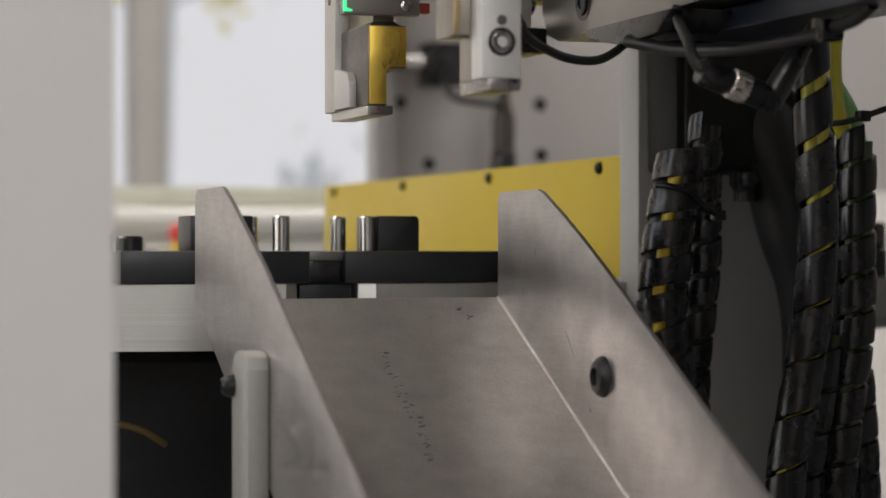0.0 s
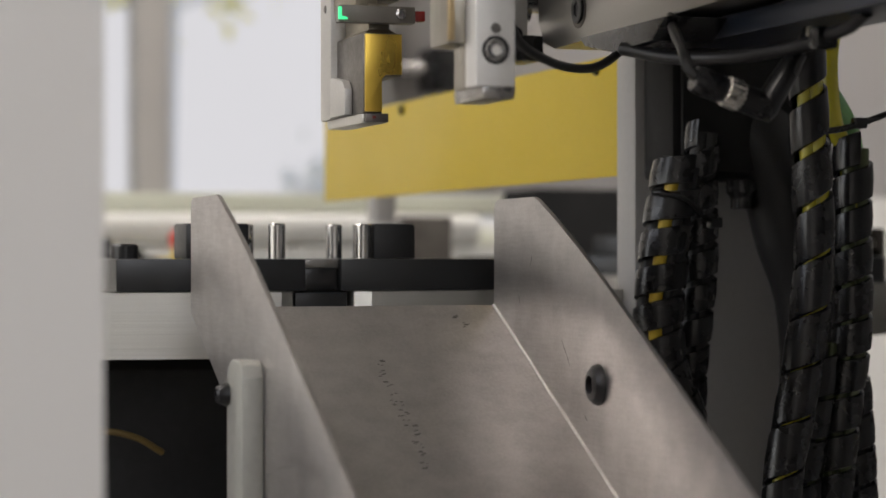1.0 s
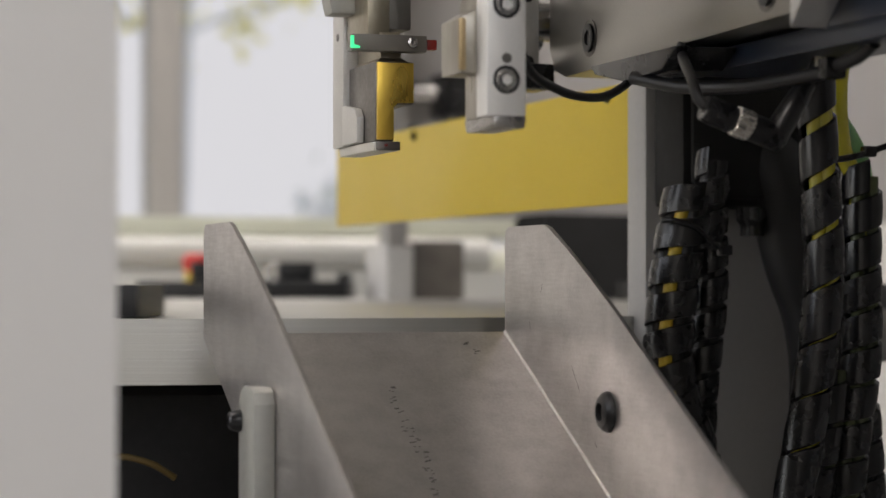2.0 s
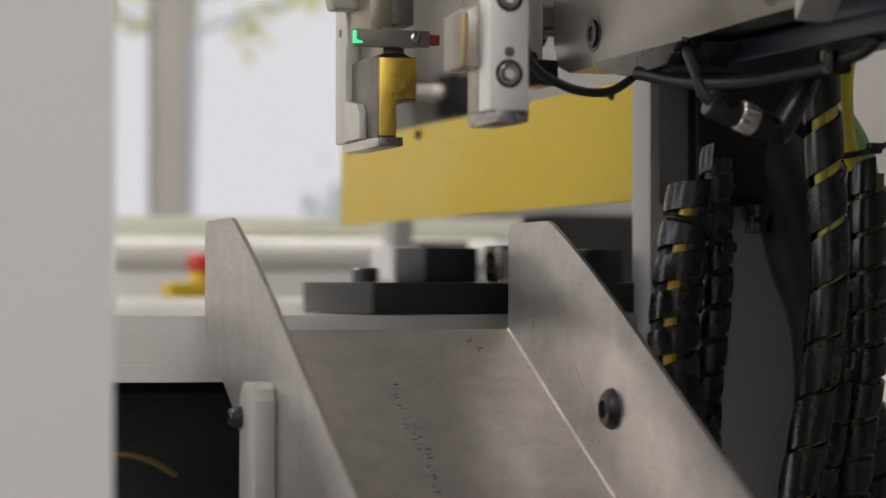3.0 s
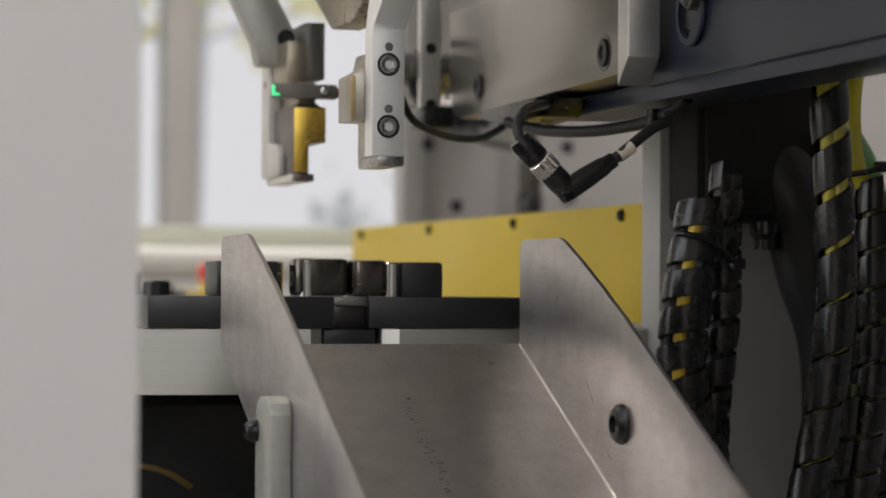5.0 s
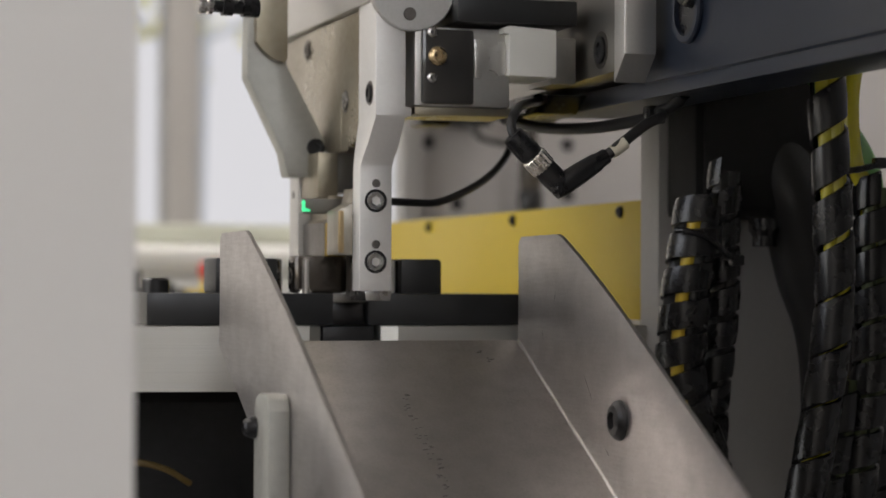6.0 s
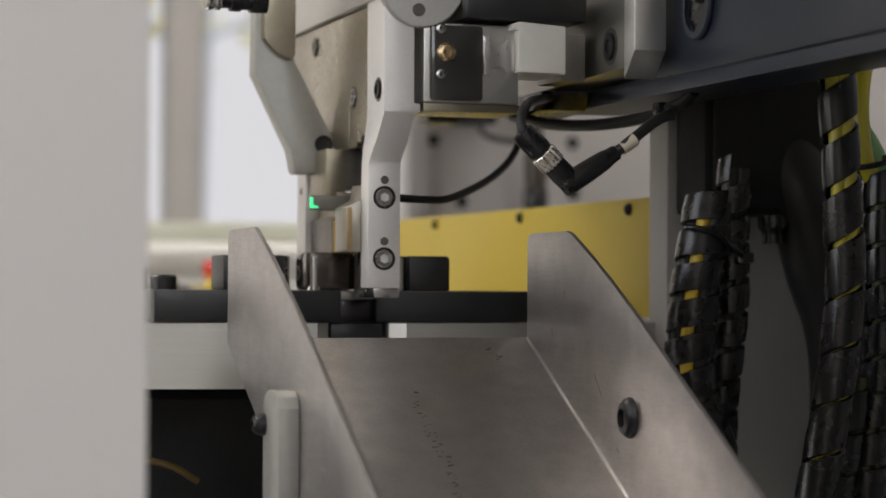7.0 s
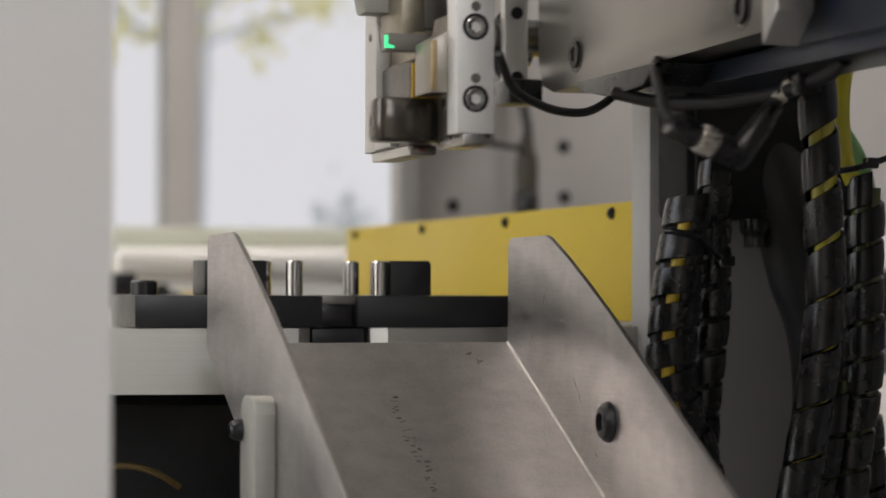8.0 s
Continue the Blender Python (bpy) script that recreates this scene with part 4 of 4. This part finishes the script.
# ---- back of the machine ----


def build_back():
    w = thing("back_plate", (760, 2010, 760), "pale grey rear machine plate with fixing holes", "plate")
    part("sheet", box(603, 1500, 2000, 2012, 1158, 2100, 1.0), BACK_GREY, w)
    part("edge_strip", box(584, 602.8, 1985, 2016, 760, 2100, 1.0), CURTAIN, w)
    for x, z in ((612, 1237), (750, 1237.6), (751, 1189.6), (700, 1300), (640, 1180)):
        part("hole_plug", turned([(0, 1.2), (5.4, 1.2), (6.4, 0.4), (6.4, 0)], (x, 2000, z), (0, -1, 0), 20), BLACK_SCREW, w)


build_back()


def build_plug():
    p = thing("hanging_plug", (712, 1960, 1180), "dark cable plug hanging on a wire", "plug")
    part("wire", tube([(692, 1985, 1330), (698, 1965, 1270), (700, 1960, 1250), (699, 1960, 1236)], 4.6, 24), BLACK_RUBBER, p)
    part("neck", turned([(0, 0), (10, 0), (11, 10), (11, 30), (7.5, 40), (6, 52), (0, 52)], (699, 1960, 1192), (0, 0, 1), 20), PLUG_BROWN, p)
    part("plug_body", turned([(0, 0), (10.5, 0), (12, 4), (12, 16), (10, 20), (0, 20)], (699, 1960, 1172), (0, 0, 1), 20), BLACK_PLASTIC, p)
    c = thing("rear_valve", (650, 1960, 1240), "small dark valve with cables on the rear plate", "valve")
    part("valve_body", box(628, 660, 1955, 1999, 1250, 1290, 3), BLACK_PLASTIC, c)
    part("pipe", turned([(0, 0), (8, 0), (8, 60), (0, 60)], (580, 1975, 1272), (1, 0, 0), 20), CHROME, c)
    part("cable", tube([(640, 1956, 1252), (650, 1950, 1238), (690, 1950, 1232), (699, 1958, 1228)], 3, 24), BLACK_RUBBER, c)


build_plug()

single("rear_ledge", box(380, 1080, 2380, 2700, 1148, 1168, 3), CREAM, "cream painted ledge in the hall behind", "ledge")
single("rear_bench", box(330, 1100, 2330, 2720, 0, 1110, 4), WHITE_BOX, "white enamelled bench cabinet behind the machine", "cabinet")
single("rear_pipe", turned([(0, 0), (17, 0), (17, 420), (0, 420)], (380, 2340, 1128), (1, 0, 0), 28), WHITE_BOX, "white round tube along the bench", "pipe")


def build_estop():
    e = thing("emergency_stop", (452, 2200, 1082), "red emergency stop button on a yellow housing", "emergency stop")
    part("housing", box(417, 476, 2195, 2250, 1082, 1098, 4), YELLOW_PLASTIC, e)
    part("collar", turned([(0, 0), (13, 0), (12, 10), (0, 10)], (454, 2222, 1098), (0, 0, 1), 24), YELLOW_PLASTIC, e)
    part("button", turned([(0, 0), (12, 0), (15, 6), (15, 14), (11, 18), (0, 19)], (454, 2222, 1108), (0, 0, 1), 24), RED, e)
    part("stand", box(412, 482, 2190, 2260, 0, 1082, 3), PANEL_GREY, e)


build_estop()
single("rear_column", box(558, 583.5, 1902, 1970, 760, 1130, 2), PANEL_GREY, "pale aluminium support column", "column")
single("rear_column", box(584, 629, 1899, 1935, 760, 1135, 2), STEEL_DARK, "dark support column below the guard", "column")
single("rear_motor", box(697, 800, 1880, 1960, 760, 1160, 6), MATT_BLACK, "black motor housing below the guard", "motor")


# ---- movement ----
def table_turn(t):
    """Degrees turned by the table: a ramp up, an even run, a ramp down."""
    t0, t1, ramp = 0.96, 3.74, 0.55
    v = STEP / (t1 - t0 - ramp)
    s = min(max(t - t0, 0), t1 - t0)
    if s < ramp:
        return v * s * s / (2 * ramp)
    if s < t1 - t0 - ramp:
        return v * (s - ramp / 2)
    r = t1 - t0 - s
    return STEP - v * r * r / (2 * ramp)


def curve(rows, t):
    """Smooth value between rows of (t, value)."""
    if t <= rows[0][0]:
        return rows[0][1]
    for (a, u), (b, w) in zip(rows, rows[1:]):
        if t <= b:
            k = (t - a) / (b - a)
            return u + (w - u) * k
    return rows[-1][1]


ARM_Y = [(0, -190), (4.0, -190), (4.1, -181), (4.2, -160), (4.3, -132), (4.4, -105), (4.5, -80), (4.6, -56), (4.7, -36), (4.8, -20), (4.9, -8), (5.0, -2), (5.1, 0),
         (7.3, 0), (7.4, -6), (7.5, -22), (7.6, -48), (7.7, -80), (7.8, -114), (7.9, -144), (8.0, -168)]
GRIP_Z = [(0, 64), (5.05, 64), (5.15, 58), (5.25, 38), (5.35, 14), (5.45, 2), (5.5, 0), (7.1, 0), (7.15, 12), (7.2, 44), (7.25, 60), (7.3, 64), (8, 64)]
OPEN = [(0, 1), (5.5, 1), (5.65, 0), (8, 0)]
GUARD_Z = [(0, 0), (0.2, 0), (0.3, 10), (0.4, 34), (0.5, 52), (0.6, 56), (3.9, 56), (4.0, 47), (4.1, 36), (4.2, 27), (4.3, 18), (4.4, 9), (4.5, 2), (4.6, 0), (8, 0)]


def motions():
    steps = [k / 10 for k in range(81)]
    walk(TABLE, [(t, pose(TX * MM, TY * MM, 1.054, 0, 0, -table_turn(t))) for t in steps])
    walk(GUARD, [(t, pose(0.4505, 1.4, 1.086 + curve(GUARD_Z, t) * MM)) for t in steps])
    walk(ARM, [(t, pose(0.4, 1.0 + curve(ARM_Y, t) * MM, 1.2)) for t in steps])
    fine = sorted(set(steps + [5.05, 5.15, 5.25, 5.35, 5.45, 7.15, 7.25]))
    walk(GRIPPER, [(t, pose(0.29, 1.06 + curve(ARM_Y, t) * MM, 1.24 + curve(GRIP_Z, t) * MM)) for t in fine])
    walk(FINGER_OUT, [(t, pose(0, -16 * curve(OPEN, t) * MM, 0)) for t in steps])
    walk(FINGER_IN, [(t, pose(0, 72 * curve(OPEN, t) * MM, 0)) for t in steps])
    rows = []
    for t in fine:
        w = Matrix.Translation((TX * MM, TY * MM, 0)) @ Matrix.Rotation(radians(STEP - table_turn(t)), 4, "Z") @ Matrix.Translation((-TX * MM, -TY * MM, 0)) @ pose(0.284, 1.056, 1.0997)
        if t > 7.1:
            w = pose(0.284, 1.056 + curve(ARM_Y, t) * MM, 1.0997 + curve(GRIP_Z, t) * MM)
        rows.append((t, w))
    walk(WORKPIECE, rows)
    walk(SENSOR_CABLE, [(t, pose(0.372, 0.984 + curve(ARM_Y, t) * MM, 1.188)) for t in steps])
    for i, ob in enumerate(CABLE_LENGTHS):
        rows = []
        for t in fine:
            k = curve(GRIP_Z, t) / 64
            a = CABLE_DOWN[i].lerp(CABLE_UP[i], k)
            b = CABLE_DOWN[i + 1].lerp(CABLE_UP[i + 1], k)
            q = (b - a).to_track_quat("Z", "Y").to_matrix().to_4x4()
            rows.append((t, Matrix.Translation((a - Vector((372, 984, 1188))) * MM) @ q))
        walk(ob, rows)
    # the plug swings on its cable as the arm comes out
    plug = [(0, -140, 29, -24, 15), (4.0, -140, 29, -24, 15), (4.1, -132, 22, -18, 10), (4.2, -118, 8, -10, 3), (4.3, -104, -6, -3, -3), (4.4, -92, -12, 0, -5), (4.5, -80, -10, 0, -5), (4.7, -38, -5, 0, -3), (5.1, 0, 0, 0, 0),
            (7.3, 0, 0, 0, 0), (7.5, -22, -4, 0, -2), (7.7, -80, -9, 0, -4), (7.8, -104, 0, -5, 0), (7.9, -116, 12, -12, 6), (8.0, -125, 23, -20, 12)]
    out = []
    for t in steps:
        dy, dx, turn, dz = (curve([(r[0], r[k]) for r in plug], t) for k in (1, 2, 3, 4))
        out.append((t, pose((372 + dx) * MM, (940 + dy) * MM, 1.18 + dz * MM, 0, turn, 0)))
    walk(CONNECTOR, out)


motions()
